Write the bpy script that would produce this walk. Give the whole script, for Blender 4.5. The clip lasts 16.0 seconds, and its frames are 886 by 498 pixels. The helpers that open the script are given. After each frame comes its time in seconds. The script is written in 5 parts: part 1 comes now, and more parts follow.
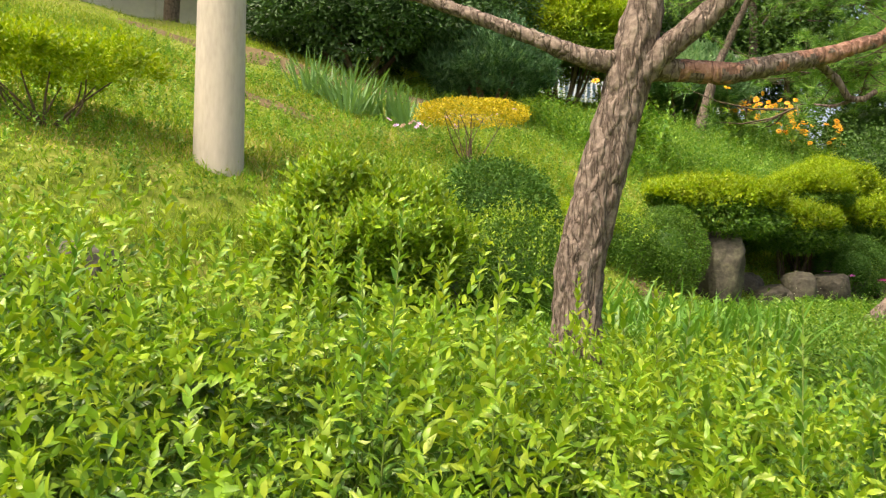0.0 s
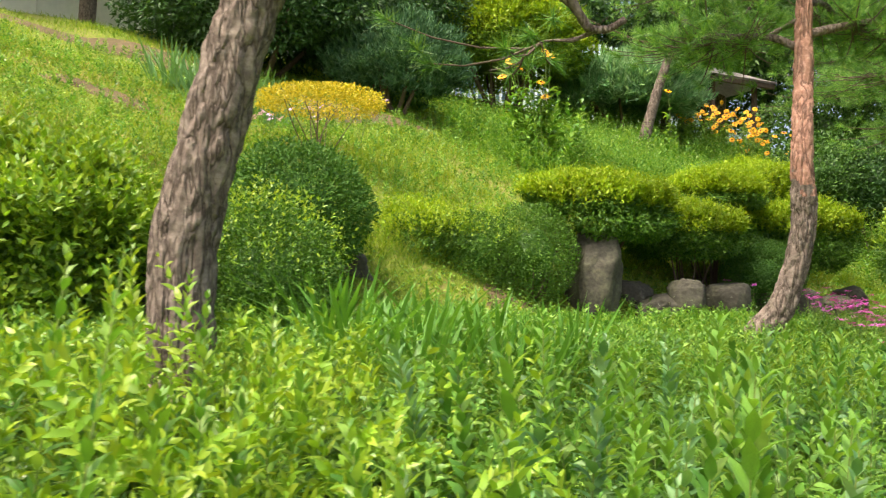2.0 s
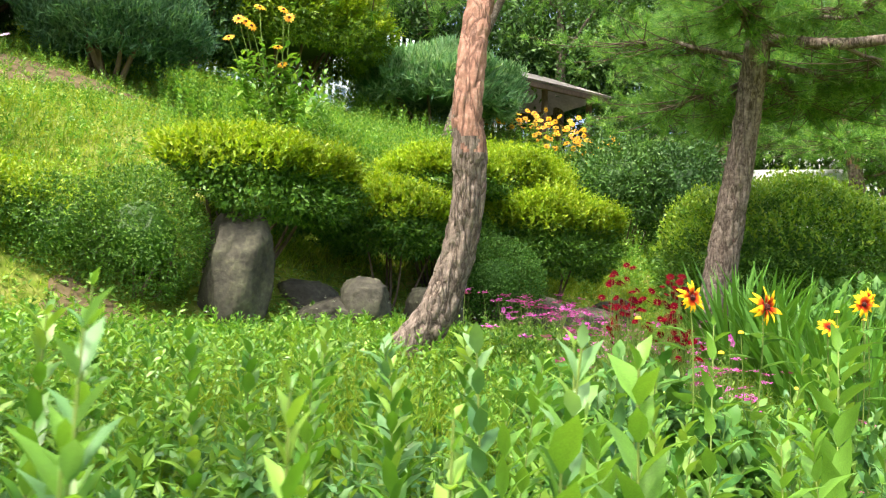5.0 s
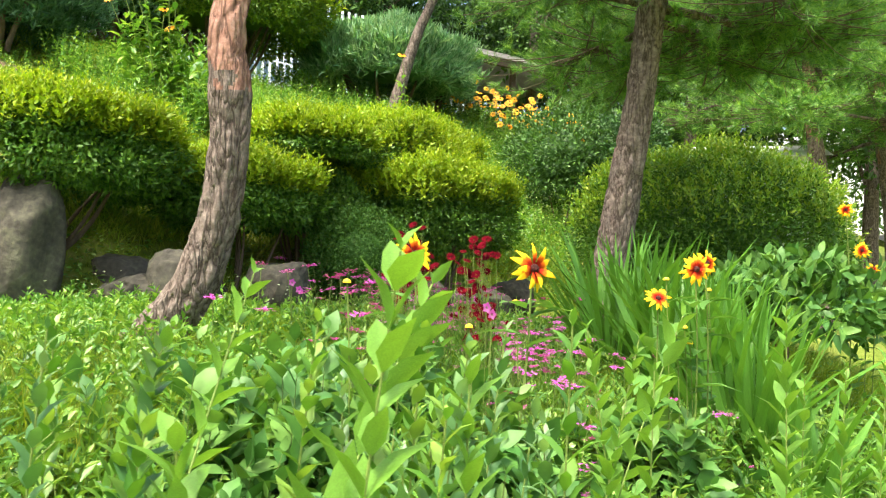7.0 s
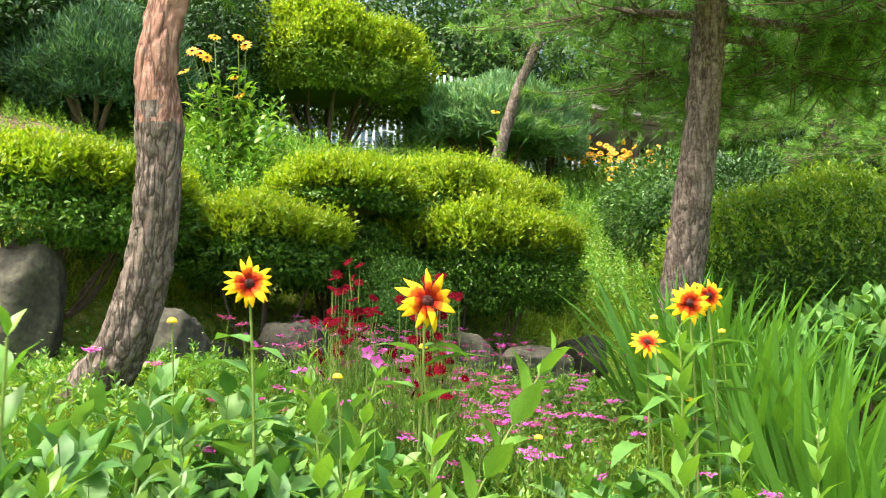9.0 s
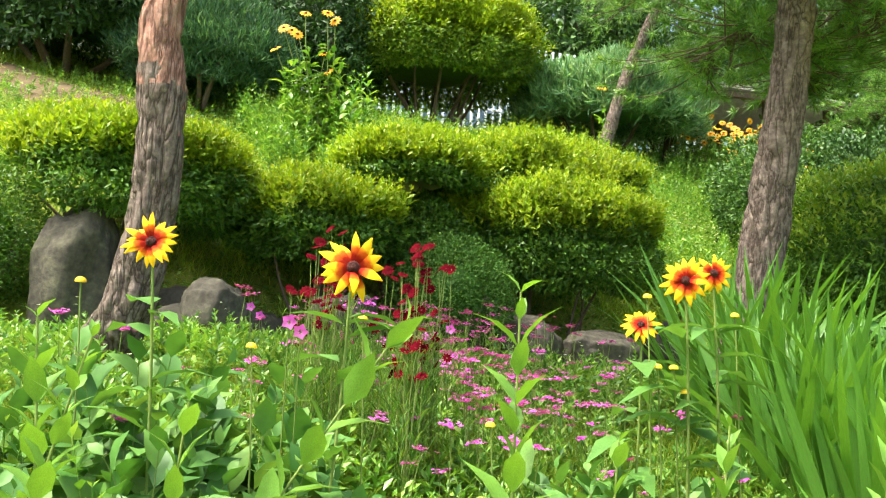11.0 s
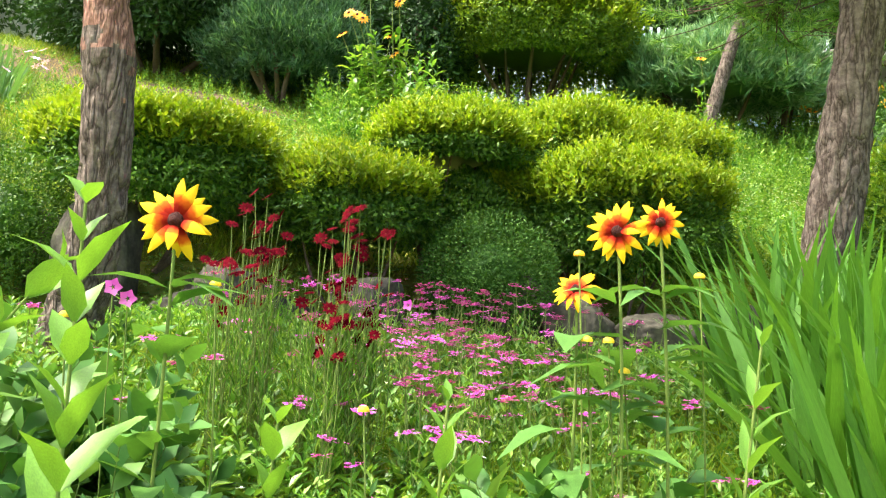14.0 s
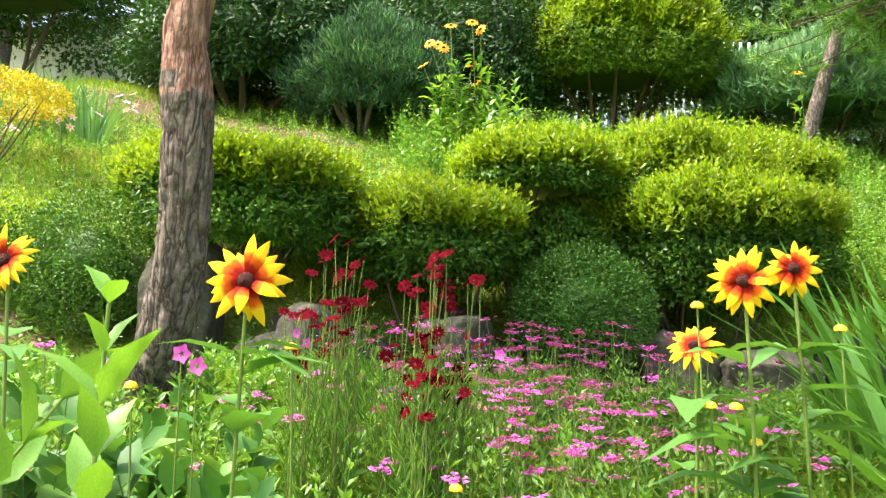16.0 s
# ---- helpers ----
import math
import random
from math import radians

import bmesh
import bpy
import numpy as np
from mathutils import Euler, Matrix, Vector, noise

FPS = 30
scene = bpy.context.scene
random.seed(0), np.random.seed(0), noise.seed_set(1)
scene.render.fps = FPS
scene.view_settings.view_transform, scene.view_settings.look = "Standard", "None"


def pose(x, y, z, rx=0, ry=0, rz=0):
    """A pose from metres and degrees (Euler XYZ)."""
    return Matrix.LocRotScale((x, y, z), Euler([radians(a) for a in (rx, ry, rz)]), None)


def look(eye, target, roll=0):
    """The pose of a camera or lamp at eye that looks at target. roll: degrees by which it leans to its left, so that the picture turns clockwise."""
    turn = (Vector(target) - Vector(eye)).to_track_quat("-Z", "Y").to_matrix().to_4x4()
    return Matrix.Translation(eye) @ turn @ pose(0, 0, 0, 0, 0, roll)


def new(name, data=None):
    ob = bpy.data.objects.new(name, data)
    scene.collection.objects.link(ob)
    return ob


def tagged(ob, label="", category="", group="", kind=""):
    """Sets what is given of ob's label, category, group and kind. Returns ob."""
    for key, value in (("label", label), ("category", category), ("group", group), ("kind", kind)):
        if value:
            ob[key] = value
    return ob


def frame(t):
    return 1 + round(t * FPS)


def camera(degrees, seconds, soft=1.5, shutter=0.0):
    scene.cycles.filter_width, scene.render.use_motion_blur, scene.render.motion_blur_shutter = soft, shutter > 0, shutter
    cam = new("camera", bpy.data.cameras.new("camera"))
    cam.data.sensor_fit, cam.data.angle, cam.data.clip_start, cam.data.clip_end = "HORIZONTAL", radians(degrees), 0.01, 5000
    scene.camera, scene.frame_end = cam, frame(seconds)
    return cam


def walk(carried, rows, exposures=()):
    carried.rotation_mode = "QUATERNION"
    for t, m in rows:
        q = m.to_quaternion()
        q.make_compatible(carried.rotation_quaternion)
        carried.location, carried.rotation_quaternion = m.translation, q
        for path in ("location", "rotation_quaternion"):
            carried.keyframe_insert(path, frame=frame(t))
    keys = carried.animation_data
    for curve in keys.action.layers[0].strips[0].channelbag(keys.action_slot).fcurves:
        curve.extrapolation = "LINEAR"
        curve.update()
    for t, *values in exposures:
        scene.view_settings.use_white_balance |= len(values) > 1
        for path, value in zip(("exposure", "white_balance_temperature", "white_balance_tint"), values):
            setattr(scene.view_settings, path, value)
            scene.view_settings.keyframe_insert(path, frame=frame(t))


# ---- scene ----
cam = camera(56.1, 16.0, soft=1.2, shutter=0.15)
METRES, EYE, TILT, LEAN, TURN = 8.0, 1.45, 1.0, -1.0, 0.0
ROWS = [
    (0.0, 0.0, 0.0, 0.0, 0.0, 0.0, -0.0),
    (0.5, 0.0358, 0.0372, -0.0059, 4.15, 1.06, -0.66),
    (1.0, 0.0865, 0.067, -0.0087, 2.74, 1.26, -0.14),
    (1.5, 0.1322, 0.0959, -0.0153, 1.86, 1.5, -0.01),
    (2.0, 0.1807, 0.12, -0.0222, 0.66, 1.73, -0.1),
    (2.5, 0.2178, 0.1606, -0.0245, -2.67, 2.14, -0.19),
    (3.0, 0.2586, 0.2001, -0.0325, -2.87, 2.23, -0.81),
    (3.5, 0.2954, 0.2402, -0.0359, -3.18, 2.41, -1.25),
    (4.0, 0.3291, 0.2782, -0.0378, -5.31, 2.68, -1.3),
    (4.5, 0.3708, 0.3084, -0.0394, -5.18, 3.13, -1.48),
    (5.0, 0.4071, 0.3412, -0.0451, -6.98, 3.67, -1.24),
    (7.5, 0.568, 0.4289, -0.0574, -5.35, 3.08, -0.45),
    (8.0, 0.5858, 0.4496, -0.0613, -1.96, 3.84, 0.28),
    (8.5, 0.6146, 0.467, -0.0632, 2.0, 6.1, 0.7),
    (9.0, 0.6404, 0.4791, -0.0634, 4.69, 8.0, 0.12),
    (11.5, 0.6965, 0.526, -0.0651, 15.4, 5.8, -1.99),
    (12.0, 0.7013, 0.5386, -0.0652, 16.95, 4.18, -1.37),
    (12.5, 0.719, 0.5528, -0.0657, 19.42, 4.74, -1.71),
    (13.0, 0.7226, 0.5642, -0.066, 21.16, 5.67, -1.94),
    (13.5, 0.73, 0.574, -0.0681, 21.97, 6.32, -1.49),
    (14.0, 0.7462, 0.5797, -0.0693, 23.01, 6.2, -1.83),
    (14.5, 0.7496, 0.5804, -0.0693, 24.15, 5.41, -1.42),
    (15.0, 0.7497, 0.5825, -0.069, 24.69, 5.82, -0.8),
    (15.5, 0.7416, 0.5894, -0.0698, 25.8, 6.6, -0.68),
    (16.0, 0.7351, 0.598, -0.0601, 28.94, 7.79, -1.27),
]
walk(cam, [(t, pose(0, 0, EYE, TILT, LEAN, TURN) @ pose(METRES * x, METRES * y, METRES * z, 90 + pitch, roll, yaw)) for t, x, y, z, yaw, pitch, roll in ROWS],
     exposures=((0, 1.16, 7400, 14), (1.5, 1.26, 7000, 13), (3.5, 1.55, 6500, 10), (9.0, 1.83, 6450, 10), (16.0, 1.99, 6400, 10)))


# ---- world and sun ----
world = bpy.data.worlds.new("hazy_sky")
scene.world = world
world.use_nodes = True
wn = world.node_tree
sky = wn.nodes.new("ShaderNodeTexSky")
sky.sky_type = "NISHITA"
sky.sun_disc = False
SUN_EL, SUN_AZ = 62.0, 228.0
sky.sun_elevation = radians(SUN_EL)
sky.sun_rotation = radians(SUN_AZ)
sky.air_density, sky.dust_density, sky.ozone_density = 1.0, 7.0, 0.6
wn.links.new(sky.outputs[0], wn.nodes["Background"].inputs[0])
wn.nodes["Background"].inputs[1].default_value = 0.15
sun = new("sun", bpy.data.lights.new("sun", "SUN"))
sun.data.energy, sun.data.angle, sun.data.color = 2.3, radians(18), (1.0, 0.94, 0.82)
az, el = radians(SUN_AZ), radians(SUN_EL)
sun.matrix_world = look((math.sin(az) * math.cos(el) * 50, math.cos(az) * math.cos(el) * 50, math.sin(el) * 50), (0, 0, 0))

# ---- materials ----
def nodes_of(name):
    m = bpy.data.materials.new(name)
    m.use_nodes = True
    return m, m.node_tree, m.node_tree.nodes["Principled BSDF"], m.node_tree.nodes["Material Output"]


def ramp(t, stops):
    r = t.nodes.new("ShaderNodeValToRGB")
    e = r.color_ramp.elements
    while len(e) < len(stops):
        e.new(0.5)
    for s, (p, c) in zip(e, stops):
        s.position, s.color = p, (*c, 1)
    return r


def leaf_mat(name, dark, mid, light, through_light=0.3, rough=0.5, spec=0.3, grain=30.0):
    """Leaves: each one its own tone, fine mottling, and light passing through the blade."""
    m, t, b, out = nodes_of(name)
    g = t.nodes.new("ShaderNodeNewGeometry")
    tone = ramp(t, [(0.0, dark), (0.5, mid), (1.0, light)])
    t.links.new(g.outputs["Random Per Island"], tone.inputs[0])
    tex = t.nodes.new("ShaderNodeTexCoord")
    ns = t.nodes.new("ShaderNodeTexNoise")
    ns.inputs["Scale"].default_value = grain
    ns.inputs["Detail"].default_value = 3.0
    t.links.new(tex.outputs["Object"], ns.inputs["Vector"])
    big = t.nodes.new("ShaderNodeTexNoise")
    big.inputs["Scale"].default_value = 1.7
    t.links.new(tex.outputs["Object"], big.inputs["Vector"])
    add = t.nodes.new("ShaderNodeMath")
    add.operation = "ADD"
    t.links.new(ns.outputs[0], add.inputs[0])
    t.links.new(big.outputs[0], add.inputs[1])
    hsv = t.nodes.new("ShaderNodeHueSaturation")
    mr = t.nodes.new("ShaderNodeMapRange")
    mr.inputs["From Min"].default_value, mr.inputs["From Max"].default_value = 0.6, 1.4
    mr.inputs["To Min"].default_value, mr.inputs["To Max"].default_value = 0.7, 1.3
    t.links.new(add.outputs[0], mr.inputs["Value"])
    t.links.new(mr.outputs[0], hsv.inputs["Value"])
    t.links.new(tone.outputs[0], hsv.inputs["Color"])
    t.links.new(hsv.outputs[0], b.inputs["Base Color"])
    b.inputs["Roughness"].default_value = rough
    b.inputs["Specular IOR Level"].default_value = spec
    tr = t.nodes.new("ShaderNodeBsdfTranslucent")
    warm = t.nodes.new("ShaderNodeMixRGB")
    warm.blend_type = "MULTIPLY"
    warm.inputs[0].default_value = 1.0
    warm.inputs[2].default_value = (1.25, 1.15, 0.5, 1)
    t.links.new(hsv.outputs[0], warm.inputs[1])
    t.links.new(warm.outputs[0], tr.inputs["Color"])
    mix = t.nodes.new("ShaderNodeMixShader")
    mix.inputs[0].default_value = through_light
    t.links.new(b.outputs[0], mix.inputs[1])
    t.links.new(tr.outputs[0], mix.inputs[2])
    t.links.new(mix.outputs[0], out.inputs["Surface"])
    return m


def rough_mat(name, stops, scale, bump=0.3, rough=0.85, spec=0.25, stretch=(1, 1, 1), fine=8.0, metal=0.0, dist=0.02):
    """Mineral, wood and painted surfaces: two scales of noise for colour and relief."""
    m, t, b, out = nodes_of(name)
    tex = t.nodes.new("ShaderNodeTexCoord")
    mp = t.nodes.new("ShaderNodeMapping")
    mp.inputs["Scale"].default_value = stretch
    t.links.new(tex.outputs["Object"], mp.inputs["Vector"])
    n1 = t.nodes.new("ShaderNodeTexNoise")
    n1.inputs["Scale"].default_value, n1.inputs["Detail"].default_value, n1.inputs["Roughness"].default_value = scale, 6.0, 0.65
    n2 = t.nodes.new("ShaderNodeTexNoise")
    n2.inputs["Scale"].default_value, n2.inputs["Detail"].default_value = scale * fine, 4.0
    for n in (n1, n2):
        t.links.new(mp.outputs[0], n.inputs["Vector"])
    mx = t.nodes.new("ShaderNodeMath")
    mx.operation = "MULTIPLY_ADD"
    mx.inputs[1].default_value = 0.4
    t.links.new(n2.outputs[0], mx.inputs[0])
    sc = t.nodes.new("ShaderNodeMath")
    sc.operation = "MULTIPLY"
    sc.inputs[1].default_value = 0.6
    t.links.new(n1.outputs[0], sc.inputs[0])
    t.links.new(sc.outputs[0], mx.inputs[2])
    cr = ramp(t, stops)
    t.links.new(mx.outputs[0], cr.inputs[0])
    t.links.new(cr.outputs[0], b.inputs["Base Color"])
    bp = t.nodes.new("ShaderNodeBump")
    bp.inputs["Strength"].default_value, bp.inputs["Distance"].default_value = bump, dist
    t.links.new(mx.outputs[0], bp.inputs["Height"])
    t.links.new(bp.outputs[0], b.inputs["Normal"])
    b.inputs["Roughness"].default_value, b.inputs["Metallic"].default_value = rough, metal
    b.inputs["Specular IOR Level"].default_value = spec
    return m


def bark_mat(name, crack, low, mid, high, scale=24.0):
    """Bark: long plates with dark furrows between them, scaly and mottled."""
    m, t, b, out = nodes_of(name)
    tex = t.nodes.new("ShaderNodeTexCoord")
    mp = t.nodes.new("ShaderNodeMapping")
    mp.inputs["Scale"].default_value = (1, 1, 0.2)
    t.links.new(tex.outputs["Object"], mp.inputs["Vector"])
    wob = t.nodes.new("ShaderNodeTexNoise")
    wob.inputs["Scale"].default_value, wob.inputs["Detail"].default_value = 14.0, 4.0
    t.links.new(mp.outputs[0], wob.inputs["Vector"])
    mixv = t.nodes.new("ShaderNodeMixRGB")
    mixv.blend_type = "ADD"
    mixv.inputs[0].default_value = 0.2
    t.links.new(mp.outputs[0], mixv.inputs[1])
    t.links.new(wob.outputs["Color"], mixv.inputs[2])
    vo = t.nodes.new("ShaderNodeTexVoronoi")
    vo.feature = "DISTANCE_TO_EDGE"
    vo.inputs["Scale"].default_value = scale
    t.links.new(mixv.outputs[0], vo.inputs["Vector"])
    n1 = t.nodes.new("ShaderNodeTexNoise")
    n1.inputs["Scale"].default_value, n1.inputs["Detail"].default_value, n1.inputs["Roughness"].default_value = 30.0, 8.0, 0.7
    t.links.new(tex.outputs["Object"], n1.inputs["Vector"])
    cr = ramp(t, [(0.3, low), (0.5, mid), (0.7, high)])
    t.links.new(n1.outputs[0], cr.inputs[0])
    gap = ramp(t, [(0.0, (0.8, 0.8, 0.8)), (0.09, (0, 0, 0))])
    t.links.new(vo.outputs["Distance"], gap.inputs[0])
    mix = t.nodes.new("ShaderNodeMixRGB")
    t.links.new(gap.outputs[0], mix.inputs[0])
    t.links.new(cr.outputs[0], mix.inputs[1])
    mix.inputs[2].default_value = (*crack, 1)
    t.links.new(mix.outputs[0], b.inputs["Base Color"])
    h = t.nodes.new("ShaderNodeMath")
    h.operation = "MULTIPLY_ADD"
    h.inputs[1].default_value = 0.35
    t.links.new(n1.outputs[0], h.inputs[0])
    plate = ramp(t, [(0.0, (0, 0, 0)), (0.25, (1, 1, 1))])
    t.links.new(vo.outputs["Distance"], plate.inputs[0])
    t.links.new(plate.outputs[0], h.inputs[2])
    bp = t.nodes.new("ShaderNodeBump")
    bp.inputs["Strength"].default_value, bp.inputs["Distance"].default_value = 0.9, 0.012
    t.links.new(h.outputs[0], bp.inputs["Height"])
    t.links.new(bp.outputs[0], b.inputs["Normal"])
    b.inputs["Roughness"].default_value, b.inputs["Specular IOR Level"].default_value = 0.92, 0.12
    return m


HEDGE = leaf_mat("hedge_leaf", (0.035, 0.11, 0.014), (0.085, 0.2, 0.022), (0.19, 0.31, 0.035), 0.24, 0.36, 0.5)
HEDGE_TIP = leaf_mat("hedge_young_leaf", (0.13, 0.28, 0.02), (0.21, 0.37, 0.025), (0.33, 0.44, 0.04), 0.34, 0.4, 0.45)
PALE = leaf_mat("weed_leaf", (0.06, 0.18, 0.02), (0.13, 0.295, 0.036), (0.25, 0.41, 0.065), 0.36, 0.42, 0.45)
MINT = leaf_mat("grey_green_weed_leaf", (0.06, 0.17, 0.05), (0.12, 0.27, 0.085), (0.22, 0.38, 0.15), 0.34, 0.45, 0.45)
BROAD = leaf_mat("daisy_leaf", (0.048, 0.15, 0.028), (0.09, 0.225, 0.042), (0.155, 0.305, 0.06), 0.3, 0.5, 0.3)
ROUND = leaf_mat("round_bush_leaf", (0.07, 0.16, 0.012), (0.14, 0.26, 0.018), (0.24, 0.36, 0.025), 0.32, 0.42, 0.35)
DARKBALL = leaf_mat("box_leaf", (0.03, 0.1, 0.014), (0.06, 0.155, 0.022), (0.1, 0.215, 0.036), 0.25, 0.6, 0.2)
AZALEA = leaf_mat("azalea_leaf", (0.035, 0.105, 0.012), (0.075, 0.185, 0.02), (0.14, 0.27, 0.03), 0.28, 0.45, 0.3)
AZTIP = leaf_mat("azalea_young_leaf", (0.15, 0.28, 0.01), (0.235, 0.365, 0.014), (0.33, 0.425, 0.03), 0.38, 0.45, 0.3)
YELLOW = leaf_mat("golden_leaf", (0.3, 0.32, 0.02), (0.55, 0.45, 0.025), (0.68, 0.55, 0.05), 0.3, 0.5)
YEW = leaf_mat("yew_leaf", (0.0155, 0.05, 0.01), (0.0275, 0.085, 0.015), (0.0602, 0.14, 0.03), 0.2, 0.5)
JUNIPER = leaf_mat("juniper_leaf", (0.1, 0.26, 0.11), (0.22, 0.42, 0.2), (0.36, 0.55, 0.32), 0.35, 0.55)
BLUEJUN = leaf_mat("dark_juniper_leaf", (0.03, 0.095, 0.04), (0.065, 0.165, 0.072), (0.125, 0.25, 0.12), 0.3, 0.55)
NEEDLE = leaf_mat("pine_needle", (0.045, 0.15, 0.025), (0.12, 0.29, 0.048), (0.27, 0.46, 0.085), 0.34, 0.42, 0.4)
GRASS = leaf_mat("grass_blade", (0.115, 0.225, 0.016), (0.19, 0.31, 0.024), (0.33, 0.39, 0.06), 0.4, 0.5, 0.2, 3.0)
STRAW = leaf_mat("dry_grass_blade", (0.3, 0.22, 0.09), (0.42, 0.33, 0.15), (0.52, 0.44, 0.22), 0.3, 0.7, 0.1, 3.0)
LILYLEAF = leaf_mat("daylily_leaf", (0.05, 0.175, 0.022), (0.1, 0.265, 0.034), (0.18, 0.38, 0.055), 0.38, 0.42, 0.35)
BLUELEAF = leaf_mat("iris_leaf", (0.086, 0.22, 0.07), (0.138, 0.29, 0.1), (0.206, 0.36, 0.14), 0.3, 0.45)
FARLEAF = leaf_mat("tree_leaf", (0.0258, 0.075, 0.012), (0.0516, 0.13, 0.02), (0.0946, 0.2, 0.035), 0.25, 0.5)
PINK = leaf_mat("pink_petal", (0.5, 0.05, 0.4), (0.62, 0.11, 0.52), (0.7, 0.24, 0.6), 0.25, 0.8, 0.05)
RED = leaf_mat("dark_red_petal", (0.04, 0.0008, 0.003), (0.07, 0.0012, 0.005), (0.115, 0.003, 0.009), 0.06, 0.85, 0.03)
ORANGE = leaf_mat("orange_petal", (0.75, 0.26, 0.01), (0.82, 0.42, 0.015), (0.86, 0.55, 0.03), 0.25, 0.5)
LILAC = leaf_mat("lilac_petal", (0.5, 0.28, 0.6), (0.6, 0.38, 0.68), (0.72, 0.54, 0.76), 0.3, 0.7, 0.1)
WHITEP = leaf_mat("white_petal", (0.559, 0.66, 0.55), (0.619, 0.73, 0.66), (0.8, 0.8, 0.76), 0.3, 0.6)
YELLOWP = leaf_mat("yellow_petal", (0.75, 0.5, 0.02), (0.8, 0.6, 0.03), (0.85, 0.65, 0.08), 0.25, 0.5)
STEM = rough_mat("green_stem", [(0.3, (0.1, 0.17, 0.03)), (0.7, (0.2, 0.26, 0.06))], 20, 0.1, 0.6)
TWIG = rough_mat("brown_twig", [(0.3, (0.07, 0.05, 0.035)), (0.7, (0.17, 0.13, 0.09))], 30, 0.5, 0.9)
BARK = bark_mat("grey_pine_bark", (0.035, 0.024, 0.018), (0.085, 0.066, 0.053), (0.175, 0.14, 0.115), (0.31, 0.26, 0.215), 17.0)
REDBARK = bark_mat("red_pine_bark", (0.08, 0.045, 0.035), (0.19, 0.1, 0.07), (0.29, 0.16, 0.115), (0.42, 0.28, 0.215), 12.0)
CONCRETE = rough_mat("weathered_concrete", [(0.25, (0.27, 0.25, 0.21)), (0.5, (0.4, 0.37, 0.31)), (0.8, (0.5, 0.46, 0.39))], 3, 0.25, 0.85, 0.25, (1, 1, 0.25), 14)
ROCK = rough_mat("lichen_rock", [(0.25, (0.026, 0.025, 0.019)), (0.48, (0.075, 0.07, 0.054)), (0.6, (0.115, 0.115, 0.075)), (0.8, (0.23, 0.22, 0.17))], 5, 0.9, 0.9, 0.2, (1, 1, 1), 7)
SOIL = rough_mat("soil_and_moss", [(0.3, (0.06, 0.1, 0.012)), (0.48, (0.12, 0.17, 0.02)), (0.6, (0.19, 0.2, 0.05)), (0.78, (0.26, 0.19, 0.09))], 1.1, 0.8, 0.95, 0.1, (1, 1, 1), 16)
BARESOIL = rough_mat("bare_brown_soil", [(0.3, (0.06, 0.046, 0.024)), (0.55, (0.125, 0.097, 0.052)), (0.8, (0.22, 0.18, 0.1))], 3, 0.8, 0.95, 0.1, (1, 1, 1), 10)
ROOF = rough_mat("grey_roof_sheet", [(0.3, (0.22, 0.21, 0.2)), (0.7, (0.36, 0.34, 0.32))], 2, 0.2, 0.8)
WOOD = rough_mat("dark_brown_wood", [(0.3, (0.06, 0.04, 0.028)), (0.7, (0.15, 0.1, 0.07))], 6, 0.4, 0.8, 0.25, (1, 1, 0.2))
PLASTER = rough_mat("pale_painted_wall", [(0.3, (0.55, 0.58, 0.58)), (0.7, (0.7, 0.72, 0.7))], 1.2, 0.1, 0.8)
WHITE = rough_mat("white_sheet", [(0.3, (0.74, 0.75, 0.76)), (0.7, (0.82, 0.82, 0.82))], 1.0, 0.1, 0.6)
FENCE = rough_mat("white_blue_painted_metal", [(0.3, (0.5, 0.6, 0.7)), (0.7, (0.72, 0.78, 0.82))], 2.0, 0.1, 0.5)
BLUE = rough_mat("blue_sheet", [(0.3, (0.25, 0.4, 0.6)), (0.7, (0.4, 0.55, 0.72))], 1.0, 0.1, 0.6)
CENTRE = rough_mat("dark_flower_centre", [(0.3, (0.03, 0.008, 0.006)), (0.7, (0.12, 0.03, 0.02))], 120, 0.8, 0.8)

# daisy petal: dark red foot running out into yellow along the petal
PETAL, pt, pb, po = nodes_of("red_and_yellow_petal")
ptc = pt.nodes.new("ShaderNodeTexCoord")
psx = pt.nodes.new("ShaderNodeSeparateXYZ")
pt.links.new(ptc.outputs["Object"], psx.inputs[0])
pns = pt.nodes.new("ShaderNodeTexNoise")
pns.inputs["Scale"].default_value = 60.0
pt.links.new(ptc.outputs["Object"], pns.inputs["Vector"])
pma = pt.nodes.new("ShaderNodeMath")
pma.operation = "MULTIPLY_ADD"
pma.inputs[1].default_value = 0.3
pms = pt.nodes.new("ShaderNodeMath")
pms.operation = "MULTIPLY_ADD"
pms.inputs[1].default_value, pms.inputs[2].default_value = 16.0, -0.2
pt.links.new(psx.outputs["Y"], pms.inputs[0])
pt.links.new(pns.outputs[0], pma.inputs[0])
pt.links.new(pms.outputs[0], pma.inputs[2])
pcr = ramp(pt, [(0.05, (0.16, 0.004, 0.004)), (0.3, (0.3, 0.016, 0.005)), (0.44, (0.62, 0.11, 0.008)), (0.56, (0.86, 0.52, 0.015))])
pt.links.new(pma.outputs[0], pcr.inputs[0])
pt.links.new(pcr.outputs[0], pb.inputs["Base Color"])
pb.inputs["Roughness"].default_value = 0.75
pb.inputs["Specular IOR Level"].default_value = 0.08

# ---- mesh tools ----
RNG = np.random.default_rng(7)


